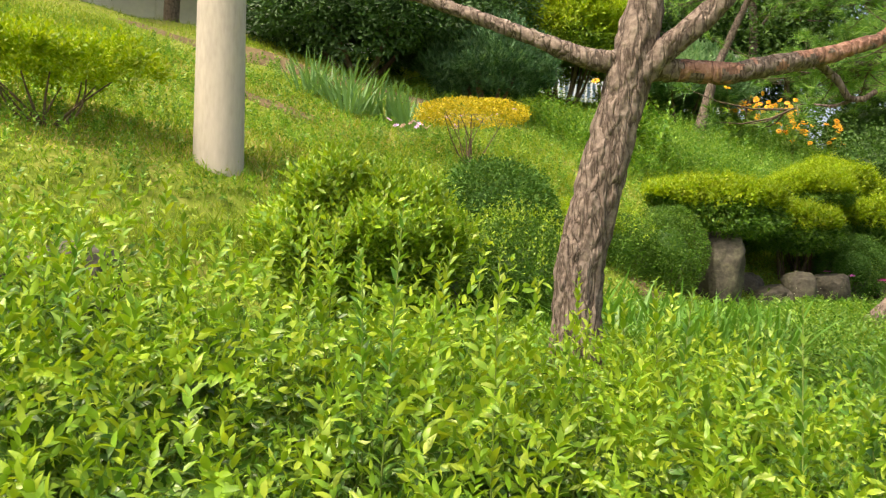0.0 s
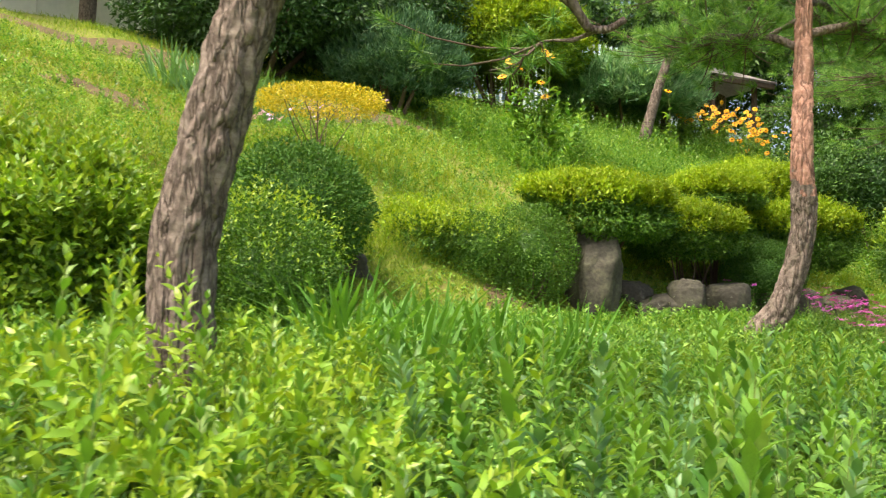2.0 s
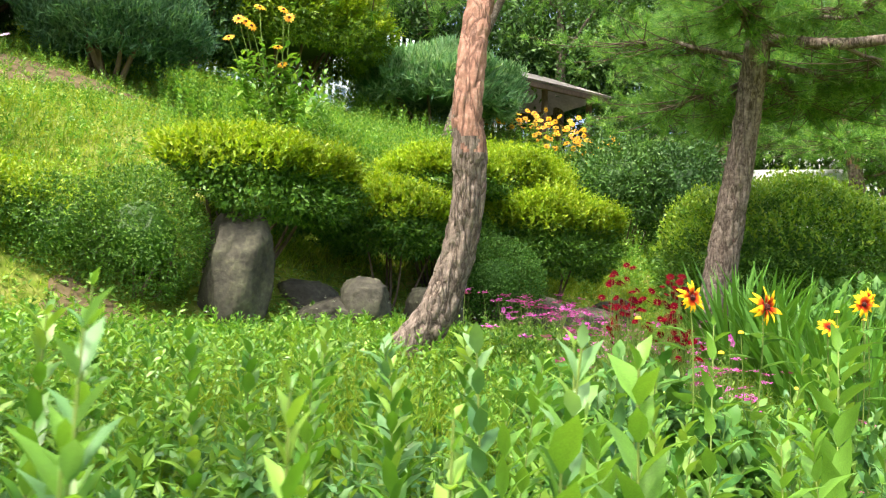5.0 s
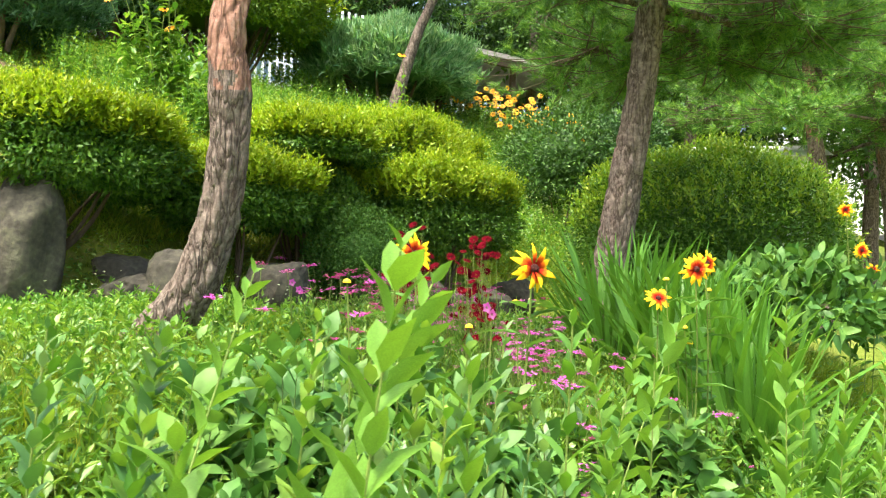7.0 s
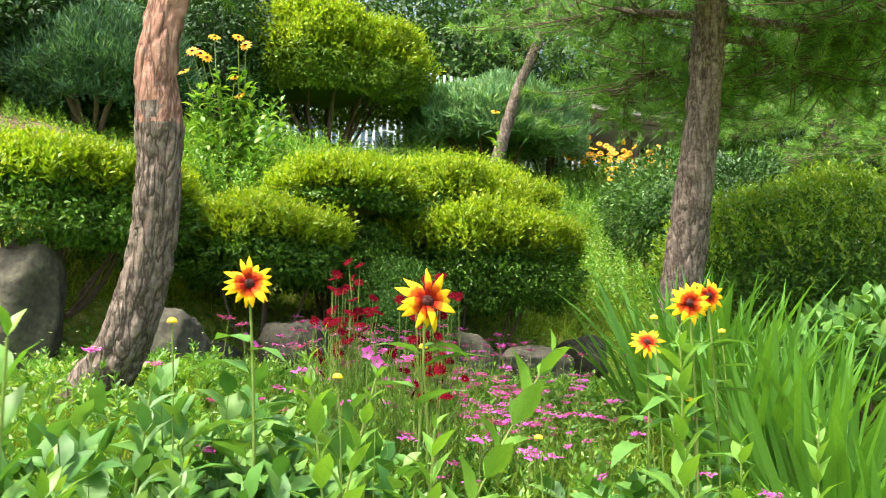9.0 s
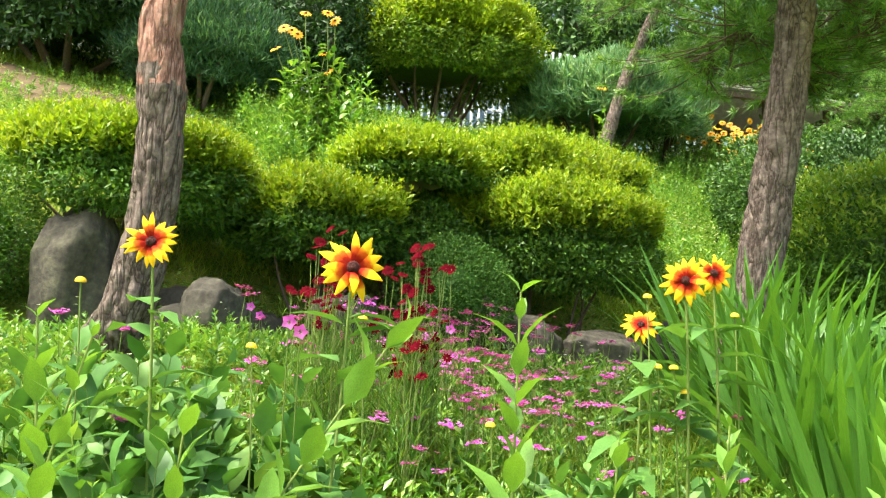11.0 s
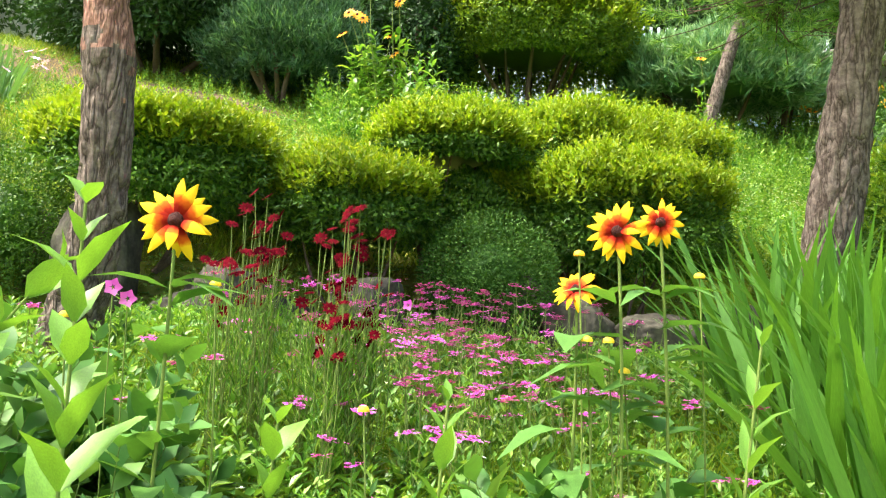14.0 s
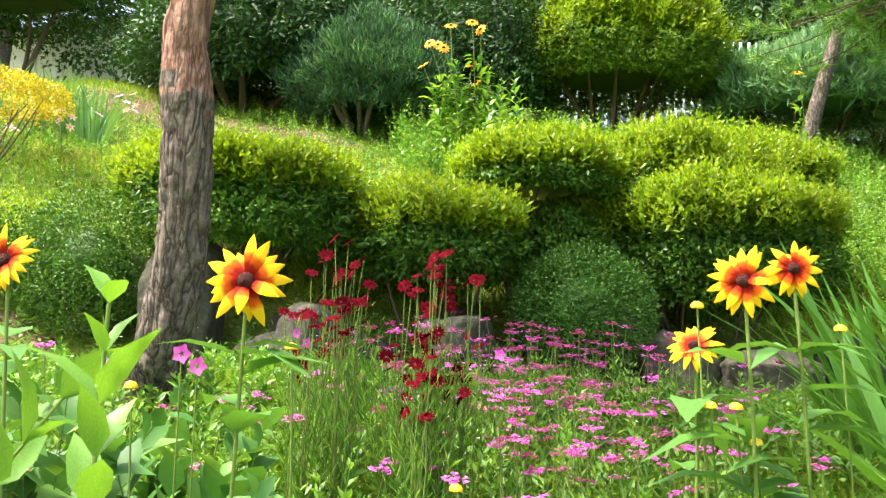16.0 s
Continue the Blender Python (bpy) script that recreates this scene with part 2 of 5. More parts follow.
def raw_mesh(name, co, faces, mats, smooth=False, mat_index=None):
    """A mesh from arrays; faces is a list of integer arrays, one array for each corner count."""
    me = bpy.data.meshes.new(name)
    me.vertices.add(len(co))
    me.vertices.foreach_set("co", np.asarray(co, np.float32).ravel())
    loops = np.concatenate([f.ravel() for f in faces]).astype(np.int32)
    sizes = np.concatenate([np.full(len(f), f.shape[1]) for f in faces])
    me.loops.add(len(loops))
    me.loops.foreach_set("vertex_index", loops)
    me.polygons.add(len(sizes))
    starts = np.concatenate([[0], np.cumsum(sizes)[:-1]]).astype(np.int32)
    me.polygons.foreach_set("loop_start", starts)
    if smooth:
        me.polygons.foreach_set("use_smooth", np.ones(len(sizes), bool))
    for m in mats:
        me.materials.append(m)
    if mat_index is not None:
        me.polygons.foreach_set("material_index", np.asarray(mat_index, np.int32))
    me.update(calc_edges=True)
    me.validate()
    return me


def piece(name, me, parent=None, label=""):
    ob = new(name, me)
    if parent is not None:
        ob.parent = parent
    if label:
        ob["label"] = label
    return ob


def thing(name, at, label, category, group="", kind=""):
    ob = new(name)
    ob.location = at
    ob.empty_display_size = 0.1
    return tagged(ob, label, category, group, kind)


def part(name, bm, material, parent, label=""):
    me = bpy.data.meshes.new(name)
    bm.to_mesh(me)
    bm.free()
    me.materials.append(material)
    return piece(name, me, parent, label)


def unit(a):
    return a / np.maximum(np.linalg.norm(a, axis=-1, keepdims=True), 1e-9)


# leaf outlines: across (of width), along (of length), lift (of length); and their faces
QUAD = (np.array([(0, 0, 0), (-0.5, 0.45, 0.06), (0, 1, -0.04), (0.5, 0.45, 0.06)]), [np.array([(0, 2, 1), (0, 3, 2)])])
LEAF = (np.array([(0, 0, 0), (0, 0.33, 0.0), (-0.46, 0.3, 0.05), (0.46, 0.3, 0.05), (0, 0.68, -0.03), (-0.4, 0.62, 0.02), (0.4, 0.62, 0.02), (0, 1, -0.14)]),
        [np.array([(0, 1, 2), (0, 3, 1), (4, 7, 5), (4, 6, 7)]), np.array([(1, 4, 5, 2), (1, 3, 6, 4)])])
NEEDLES = (np.array([(-0.5, 0, 0), (0.5, 0, 0), (0, 1, 0)]), [np.array([(0, 1, 2)])])
STRAP = (np.array([(-0.35, 0, 0), (0.35, 0, 0), (-0.5, 0.3, 0), (0.5, 0.3, 0), (-0.45, 0.55, 0), (0.45, 0.55, 0), (-0.3, 0.8, 0), (0.3, 0.8, 0), (0, 1, 0)]),
         [np.array([(6, 7, 8)]), np.array([(0, 1, 3, 2), (2, 3, 5, 4), (4, 5, 7, 6)])])
BLADE = (np.array([(-0.5, 0, 0), (0.5, 0, 0), (-0.35, 0.55, 0), (0.35, 0.55, 0), (0, 1, 0)]), [np.array([(2, 3, 4)]), np.array([(0, 1, 3, 2)])])


def leaves(shape, pos, way, face, length, width, bend=0.0):
    """Corner places and faces of one leaf shape laid at every pos, along way, its upper side towards face."""
    tv, tf = shape
    n = len(pos)
    way = unit(way)
    side = unit(np.cross(way, face))
    nrm = np.cross(side, way)
    length = np.broadcast_to(length, n)[:, None, None]
    width = np.broadcast_to(width, n)[:, None, None]
    bend = np.broadcast_to(bend, n)[:, None, None]
    co = (pos[:, None] + side[:, None] * tv[None, :, 0:1] * width + way[:, None] * tv[None, :, 1:2] * length
          + nrm[:, None] * tv[None, :, 2:3] * length + np.array((0, 0, -1.0)) * (tv[None, :, 1:2] ** 2) * length * bend)
    off = (np.arange(n) * len(tv))[:, None, None]
    return co.reshape(-1, 3), [(f[None] + off).reshape(-1, f.shape[1]) for f in tf]


def joined(sets):
    co, tri, quad, base = [], [], [], 0
    for c, fs in sets:
        for f in fs:
            (tri if f.shape[1] == 3 else quad).append(f + base)
        co.append(c)
        base += len(c)
    faces = [np.concatenate(s) for s in (tri, quad) if s]
    return np.concatenate(co), faces


def leaf_part(name, sets, mat, parent, label="", smooth=False):
    co, faces = joined(sets)
    co = co - np.array(parent.location)[None] if parent is not None else co
    return piece(name, raw_mesh(name, co, faces, [mat], smooth), parent, label)


def ball_points(n):
    return unit(RNG.normal(size=(n, 3)))


def lumps(p, scale, seed=0.0):
    """A cheap smooth noise of places, about -1 to 1."""
    q = p * scale + seed
    return (np.sin(q[:, 0] * 1.7 + np.sin(q[:, 1] * 1.3 + seed)) + np.sin(q[:, 1] * 1.9 + np.sin(q[:, 2] * 1.1 + 2 * seed)) + np.sin(q[:, 2] * 2.1 + np.sin(q[:, 0] * 1.2))) / 3


def tubes(base, tip, r0, r1, sag=None, rings=4, sides=4):
    """Thin tapered stems from base to tip, each bowed by sag in its middle."""
    n = len(base)
    s = np.linspace(0, 1, rings)
    mid = base[:, None] + (tip - base)[:, None] * s[None, :, None]
    if sag is not None:
        mid = mid + sag[:, None] * (4 * s * (1 - s))[None, :, None]
    d = unit(tip - base)
    a = unit(np.cross(d, np.array((0.31, 0.17, 0.93))))
    b = np.cross(d, a)
    ang = np.arange(sides) / sides * 2 * np.pi
    r = (np.broadcast_to(r0, n)[:, None] * (1 - s) + np.broadcast_to(r1, n)[:, None] * s)[:, :, None, None]
    co = mid[:, :, None] + r * (a[:, None, None] * np.cos(ang)[None, None, :, None] + b[:, None, None] * np.sin(ang)[None, None, :, None])
    i, j = np.meshgrid(np.arange(rings - 1), np.arange(sides), indexing="ij")
    q = np.stack([i * sides + j, i * sides + (j + 1) % sides, (i + 1) * sides + (j + 1) % sides, (i + 1) * sides + j], -1).reshape(-1, 4)
    f = (q[None] + (np.arange(n) * rings * sides)[:, None, None]).reshape(-1, 4)
    return co.reshape(-1, 3), [f]


def shoots(base, way, length, bow, nodes, first, leaf_l, leaf_w, spread, pairs=True, twist=1.57):
    """Leafy shoots: stems, and the places of leaves along them in opposite or alternate order."""
    n = len(base)
    way = unit(way)
    length = np.broadcast_to(length, n)
    s = np.linspace(first, 1.0, nodes)
    p = base[:, None] + way[:, None] * (length[:, None] * s)[:, :, None] + bow[:, None] * (s ** 2)[None, :, None]
    tan = unit(way[:, None] * length[:, None, None] + 2 * bow[:, None] * s[None, :, None])
    ref = unit(np.cross(tan, np.array((0.2, 0.35, 0.9)) + RNG.normal(size=(n, 1, 3)) * 0.4))
    oth = np.cross(tan, ref)
    sets = []
    for k in range(2 if pairs else 1):
        ph = np.arange(nodes) * twist + k * np.pi + RNG.normal(size=(n, nodes)) * 0.3
        rad = ref * np.cos(ph)[:, :, None] + oth * np.sin(ph)[:, :, None]
        a = (spread * (1.15 - 0.6 * s))[None, :, None] + RNG.normal(size=(n, nodes, 1)) * 0.15
        d = tan * np.cos(a) + rad * np.sin(a)
        f = tan * np.sin(a) - rad * np.cos(a)
        grow = (0.65 + 0.5 * np.sin(np.pi * np.clip(s * 0.95, 0, 1)))[None] * RNG.uniform(0.75, 1.2, (n, nodes))
        grow = grow * np.where(s > 0.97, 0.6, 1.0)[None]
        sets.append((p.reshape(-1, 3), d.reshape(-1, 3), f.reshape(-1, 3), (grow * leaf_l).ravel(), (grow * leaf_w).ravel()))
    pos, d, f, ll, ww = [np.concatenate(c) for c in zip(*sets)]
    tips = base + way * length[:, None] + bow
    stem = tubes(base, tips, 0.0025, 0.001, -bow * 0.25, 5, 3)
    return (pos, d, f, ll, ww), stem


def unit_leaf(name, shape, mat, bends):
    """Leaf meshes of length and width 1 in several bends, shared by single leaf parts."""
    out = []
    for bd in bends:
        tv, tf = shape
        co = tv.astype(float).copy()
        co[:, 2] -= bd * co[:, 1] ** 2
        out.append(raw_mesh(name, co, tf, [mat]))
    return out


def leaf_objects(name, meshes, parent, pos, way, face, length, width):
    """Each leaf as a part of its own, laid like leaves() does."""
    way = unit(way)
    side = unit(np.cross(way, face))
    nrm = np.cross(side, way)
    base = np.array(parent.location)
    length, width = np.broadcast_to(length, len(pos)), np.broadcast_to(width, len(pos))
    for i in range(len(pos)):
        o = piece(name, meshes[int(RNG.integers(len(meshes)))], parent)
        m = np.eye(4)
        m[:3, 0], m[:3, 1], m[:3, 2], m[:3, 3] = side[i] * width[i], way[i] * length[i], nrm[i] * length[i], pos[i] - base
        o.matrix_basis = Matrix(m.tolist())


# ---- the lie of the land ----
CU, SU = 0.787, 0.617


def to_xy(u, v):
    return u * CU - v * SU, u * SU + v * CU


def to_uv(x, y):
    return x * CU + y * SU, -x * SU + y * CU


PROFILE_V = (-400, -30, -3, 0.5, 1.1, 2.0, 3.3, 4.6, 5.1, 5.7, 6.5, 8.0, 10.0, 12.0, 14.0, 20.0, 60.0, 400.0)
PROFILE_Z = (-1.0, -0.4, -0.02, 0.0, 0.3, 0.72, 1.02, 1.06, 1.62, 2.1, 2.46, 3.12, 4.05, 4.95, 5.3, 5.7, 6.4, 7.5)


def ground_z(x, y):
    u, v = to_uv(np.asarray(x, float), np.asarray(y, float))
    z = sum(np.interp(v + o, PROFILE_V, PROFILE_Z) for o in (-0.3, -0.15, 0, 0.15, 0.3)) / 5
    z = z - 0.04 * np.clip(u, -5, 25) * np.clip(1 - v / 3.5, 0, 1)
    z = z - 0.3 * np.exp(-((u - 13.6) / 2.0) ** 2 - ((v - 6.6) / 2.5) ** 2)
    near = np.exp(-(np.maximum(np.hypot(u - 7, v - 5) - 14, 0) / 8) ** 2)
    return z + near * (0.035 * np.sin(x * 2.1 + 1.3 * np.sin(y * 1.7)) + 0.02 * np.sin(y * 5.3 + x * 3.1))


def spread_out(lo, hi, step, far):
    mid = np.arange(lo, hi, step)
    g = np.geomspace(step * 2, far, 26)
    return np.concatenate([lo - g[::-1], mid, hi + g])


gu, gv = np.meshgrid(spread_out(-8, 24, 0.16, 700), spread_out(-4, 18, 0.14, 700), indexing="ij")
gx, gy = to_xy(gu, gv)
gz = ground_z(gx, gy)
nu, nv = gu.shape
gi, gj = np.meshgrid(np.arange(nu - 1), np.arange(nv - 1), indexing="ij")
gq = np.stack([gi * nv + gj, (gi + 1) * nv + gj, (gi + 1) * nv + gj + 1, gi * nv + gj + 1], -1).reshape(-1, 4)
ground = piece("ground", raw_mesh("ground", np.stack([gx, gy, gz], -1).reshape(-1, 3), [gq], [SOIL], True))
tagged(ground, "grassy earth bank rising steeply from the path", "ground", kind="structure")


def on_ground(x, y, sink=0.0):
    return np.stack([np.asarray(x, float), np.asarray(y, float), ground_z(x, y) - sink], -1)


def uv_scatter(n, u0, u1, v0, v1):
    x, y = to_xy(RNG.uniform(u0, u1, n), RNG.uniform(v0, v1, n))
    return x, y


# ---- trees' trunks ----
def bark_tube(name, pts, radii, parent, mats, split_z=None, sides=40, rings=120, plate=0.012, flare=0.0, cells=13.0):
    """A trunk or limb along a smooth line, with cracked bark plates standing proud."""
    pts, radii = np.array(pts, float), np.array(radii, float)
    t = np.concatenate([[0], np.cumsum(np.linalg.norm(np.diff(pts, axis=0), axis=1))])
    s = np.linspace(0, t[-1], rings)
    line = np.stack([np.interp(s, t, pts[:, k]) for k in range(3)], -1)
    k = max(3, rings // (2 * len(pts)) | 1)
    pad = np.pad(line, ((k // 2, k // 2), (0, 0)), mode="reflect", reflect_type="odd")
    line = np.stack([np.convolve(pad[:, c], np.ones(k) / k, "valid") for c in range(3)], -1)
    r = np.interp(s, t, radii)
    d = unit(np.gradient(line, axis=0))
    a = unit(np.cross(d, np.array((0.13, 0.97, 0.2))))
    b = np.cross(d, a)
    co = []
    for i in range(rings):
        for j in range(sides):
            an = j / sides * 2 * math.pi
            q = Vector((math.cos(an) * r[i] * cells, math.sin(an) * r[i] * cells, s[i] * cells * 0.33))
            q += 0.25 * noise.noise_vector(q * 1.5)
            dd, _ = noise.voronoi(q)
            crack = min(1.0, (dd[1] - dd[0]) * 4.0)
            rr = r[i] + plate * (crack - 0.6) + plate * 0.8 * noise.noise(q * 3.0) + r[i] * 0.1 * noise.noise(q * 0.25)
            if flare:
                rr += flare * math.exp(-s[i] / 0.12) * (1 + 0.5 * math.sin(an * 3 + 1))
            co.append(line[i] + rr * (a[i] * math.cos(an) + b[i] * math.sin(an)))
    co = np.array(co)
    i, j = np.meshgrid(np.arange(rings - 1), np.arange(sides), indexing="ij")
    f = np.stack([i * sides + j, i * sides + (j + 1) % sides, (i + 1) * sides + (j + 1) % sides, (i + 1) * sides + j], -1).reshape(-1, 4)
    idx = None
    if split_z is not None:
        zc = co[f].mean(1)
        idx = (zc[:, 2] + 0.25 * lumps(zc, 7.0) + 0.2 * lumps(zc, 31.0) > split_z).astype(int)
    ob = piece(name, raw_mesh(name, co - np.array(parent.location), [f], mats, True, idx), parent)
    return ob


def tufts(at, way, n=36, length=0.085, width=0.0035, droop=0.1):
    """Brushes of pine needles at the ends of twigs."""
    m = len(at)
    way = unit(way)
    along = RNG.uniform(-0.06, 0.0, (m, n, 1))
    d = unit(way[:, None] * RNG.uniform(0.2, 1.0, (m, n, 1)) + RNG.normal(size=(m, n, 3)) * 0.5 + np.array((0, 0, 0.15)))
    p = at[:, None] + way[:, None] * along
    k = m * n
    return leaves(NEEDLES, p.reshape(k, 3), d.reshape(k, 3), RNG.normal(size=(k, 3)), RNG.uniform(0.7, 1.2, k) * length, width, droop)


def bough(tree, root, tip, r, spread, count, needle_sets, rise=0.15, tuft_n=60, tuft_len=0.1, width=0.0045, rings=40):
    """A limb from root to tip with twigs and needle brushes over its outer part."""
    root, tip = np.array(root, float), np.array(tip, float)
    mid = (root + tip) / 2 + np.array((0, 0, rise * 0.4)) + RNG.normal(size=3) * 0.06
    q1 = (root * 2 + mid) / 3 + RNG.normal(size=3) * 0.04
    bark_tube("limb", [root, q1, mid, (mid + tip) / 2 + RNG.normal(size=3) * 0.05, tip], [r, r * 0.85, r * 0.65, r * 0.45, r * 0.2], tree, [BARK], None, 10, rings, 0.004, 0, 22.0)
    s = RNG.uniform(0.35, 1.0, count)
    on = root + (tip - root) * s[:, None] + np.array((0, 0, 1.0)) * (rise * 0.4 * 4 * s * (1 - s))[:, None] * 0.5
    out = RNG.normal(size=(count, 3)) * np.array((1, 1, 0.35)) * spread * (1.15 - 0.4 * s)[:, None] + (tip - root)[None] * RNG.uniform(0, 0.25, (count, 1))
    end = on + out + np.array((0, 0, 1.0)) * RNG.uniform(-0.05, 0.12, (count, 1))
    tw = tubes(on, end, 0.006, 0.0025, np.array((0, 0, -0.04)) * np.ones((count, 1)), 4, 4)
    way = unit(end - on) + np.array((0, 0, 0.5))
    needle_sets.append(tufts(end, way, tuft_n, tuft_len, width))
    for f in (0.75, 0.5):
        pick = RNG.random(count) < 0.8
        needle_sets.append(tufts((on + (end - on) * f)[pick] + RNG.normal(size=(pick.sum(), 3)) * 0.05, way[pick] + RNG.normal(size=(pick.sum(), 3)) * 0.6, tuft_n, tuft_len, width))
    return tw


# ---- bushes ----
def bush(name, at, radii, n, leaf, mat, label, category="shrub", group="", young=None, young_n=0, young_from=0.25, low=0.7, stems=6, base=None, core=True, lump=0.16, shape=QUAD, up=0.35, foot=0.25, square=1.0, stem_r=0.012, young_len=0.16, slim=0.45, keep=None):
    """A clipped or natural shrub: stems, a leafy shell, an inner leaf mass and, where it has them, young shoots on top."""
    at, radii = np.array(at, float), np.array(radii, float)
    g = on_ground(at[0], at[1]) if base is None else np.array(base, float)
    ob = thing(name, g, label, category, group)
    seed = RNG.uniform(0, 20)
    if mat is AZALEA:
        n, leaf = int(n * 1.7), leaf * 0.72

    def skin(k, depth0=0.55, depth1=1.05):
        d = ball_points(k * 2)
        d = d[d[:, 2] > -low][:k]
        e = np.sign(d) * np.abs(d) ** square
        e = e / np.maximum(np.linalg.norm(e, axis=1, keepdims=True) ** 0.6, 1e-6) if square < 1 else e
        f = 1 + lump * lumps(d, 4.0, seed) + 0.6 * lump * lumps(d, 10.0, seed) + 0.3 * lump * lumps(d, 27.0, seed)
        rad = depth0 + (depth1 - depth0) * np.sqrt(RNG.random(len(d)))
        p, nn = at + e * radii * (f * rad)[:, None], unit(d / radii)
        if keep is not None:
            ok = keep(p)
            p, nn = p[ok], nn[ok]
        return p, nn

    p, nn = skin(n)
    w = nn * 0.7 + RNG.normal(size=p.shape) * 0.6 + np.array((0, 0, up))
    k = len(p)
    tagged(leaf_part("foliage", [leaves(shape, p, w, nn + RNG.normal(size=p.shape) * 0.5 + np.array((0, 0, 0.4)), RNG.uniform(0.7, 1.3, k) * leaf, RNG.uniform(0.8, 1.2, k) * slim * leaf, 0.1)], mat, ob), kind="stuff")
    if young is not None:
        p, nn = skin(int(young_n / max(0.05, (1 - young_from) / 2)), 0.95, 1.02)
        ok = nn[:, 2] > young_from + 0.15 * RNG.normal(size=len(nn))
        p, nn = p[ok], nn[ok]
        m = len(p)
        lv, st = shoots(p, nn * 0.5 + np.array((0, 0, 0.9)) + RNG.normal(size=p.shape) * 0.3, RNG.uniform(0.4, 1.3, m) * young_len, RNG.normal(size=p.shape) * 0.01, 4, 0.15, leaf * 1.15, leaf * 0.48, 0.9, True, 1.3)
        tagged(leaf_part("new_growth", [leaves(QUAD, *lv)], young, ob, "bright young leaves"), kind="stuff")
    if core:
        bm = bmesh.new()
        bmesh.ops.create_icosphere(bm, subdivisions=4, radius=1.0)
        for vtx in bm.verts:
            d = np.array(vtx.co)[None]
            f = (1 + lump * lumps(d, 4.0, seed) + 0.05 * lumps(d, 23.0, seed)) * 0.52
            c = at + (d * radii * f[:, None])[0]
            if d[0, 2] < -low:
                c[2] = max(c[2], at[2] - low * radii[2] * 0.5)
            vtx.co = Vector(c - g)
        part("inner_foliage", bm, mat, ob)
    for i in range(stems):
        an = RNG.uniform(0, 6.28)
        rr = np.array((math.cos(an), math.sin(an), 0)) * radii * RNG.uniform(0.3, 0.7)
        b0 = g + np.array((math.cos(an), math.sin(an), 0)) * foot * RNG.uniform(0.2, 1.0) * radii[0] - np.array((0, 0, 0.03))
        e0 = at + rr + np.array((0, 0, -low * radii[2] * 0.3))
        co, fs = tubes(b0[None], e0[None], stem_r * RNG.uniform(0.8, 1.4), stem_r * 0.5, np.array([(RNG.normal() * 0.04, RNG.normal() * 0.04, -0.05)]), 7, 6)
        piece("stem", raw_mesh("stem", co - g, fs, [TWIG], True), ob)
    return ob

# ---- concrete pole ----
def concrete_pole(x, y):
    g = on_ground(x, y)
    ob = thing("utility_pole", g, "round weathered grey concrete utility pole standing in grass", "pole")
    bm = bmesh.new()
    rings, sides = 60, 40
    rows = []
    for i in range(rings):
        h = -0.2 + 9.2 * (i / (rings - 1)) ** 1.3
        r = 0.182 - 0.0075 * h
        rows.append([bm.verts.new((r * math.cos(a), r * math.sin(a), h)) for a in [k / sides * 2 * math.pi for k in range(sides)]])
    for a, b in zip(rows, rows[1:]):
        for k in range(sides):
            bm.faces.new((a[k], a[(k + 1) % sides], b[(k + 1) % sides], b[k])).smooth = True
    bm.faces.new(rows[-1])
    part("shaft", bm, CONCRETE, ob)
    return ob


concrete_pole(-1.65, 6.05)

# ---- pines ----
def pine(name_label, base):
    return thing("pine_tree", on_ground(*base), name_label, "tree", "garden pines")


def finish_pine(tree, twigs, needles, move=(0, 0, 0), tip_label="long green needles"):
    tagged(leaf_part("twiggery", twigs, TWIG, tree), kind="stuff")
    tagged(leaf_part("needles", needles, NEEDLE, tree, tip_label), kind="stuff")
    tree.location = tree.location + Vector(move)


# the first pine, forked at head height
tree = pine("leaning red pine with cracked grey bark, forked above", (0.56, 3.62))
bark_tube("trunk", [(0.58, 3.62, 0.6), (0.55, 3.61, 1.04), (0.555, 3.6, 1.45), (0.655, 3.59, 1.87), (0.72, 3.59, 2.12), (0.78, 3.59, 2.34), (0.83, 3.58, 2.61), (0.87, 3.57, 2.97), (0.8, 3.7, 3.6), (0.9, 3.8, 4.4)],
          [0.13, 0.112, 0.102, 0.098, 0.093, 0.1, 0.078, 0.07, 0.055, 0.03], tree, [BARK, REDBARK], 3.0, 52, 230, 0.011, 0.03)
bark_tube("limb", [(0.75, 3.59, 2.34), (0.62, 3.58, 2.335), (0.51, 3.58, 2.37), (0.27, 3.68, 2.49), (-0.19, 3.88, 2.71), (-0.6, 4.1, 2.8)], [0.055, 0.047, 0.04, 0.032, 0.026, 0.015], tree, [BARK], None, 20, 90, 0.006, 0, 22)
bark_tube("limb", [(0.8, 3.56, 2.27), (0.88, 3.54, 2.36), (0.99, 3.53, 2.45), (1.15, 3.53, 2.6), (1.29, 3.53, 2.82), (1.5, 3.6, 3.1)], [0.06, 0.055, 0.052, 0.048, 0.04, 0.03], tree, [BARK], None, 22, 90, 0.008, 0, 20)
bark_tube("limb", [(0.8, 3.59, 2.31), (0.95, 3.59, 2.305), (1.2, 3.62, 2.3), (1.42, 3.7, 2.36), (1.74, 3.85, 2.45), (2.05, 3.97, 2.56), (2.3, 4.05, 2.75)], [0.06, 0.05, 0.047, 0.046, 0.04, 0.032, 0.02], tree, [BARK, REDBARK], 2.38, 22, 110, 0.006, 0, 20)
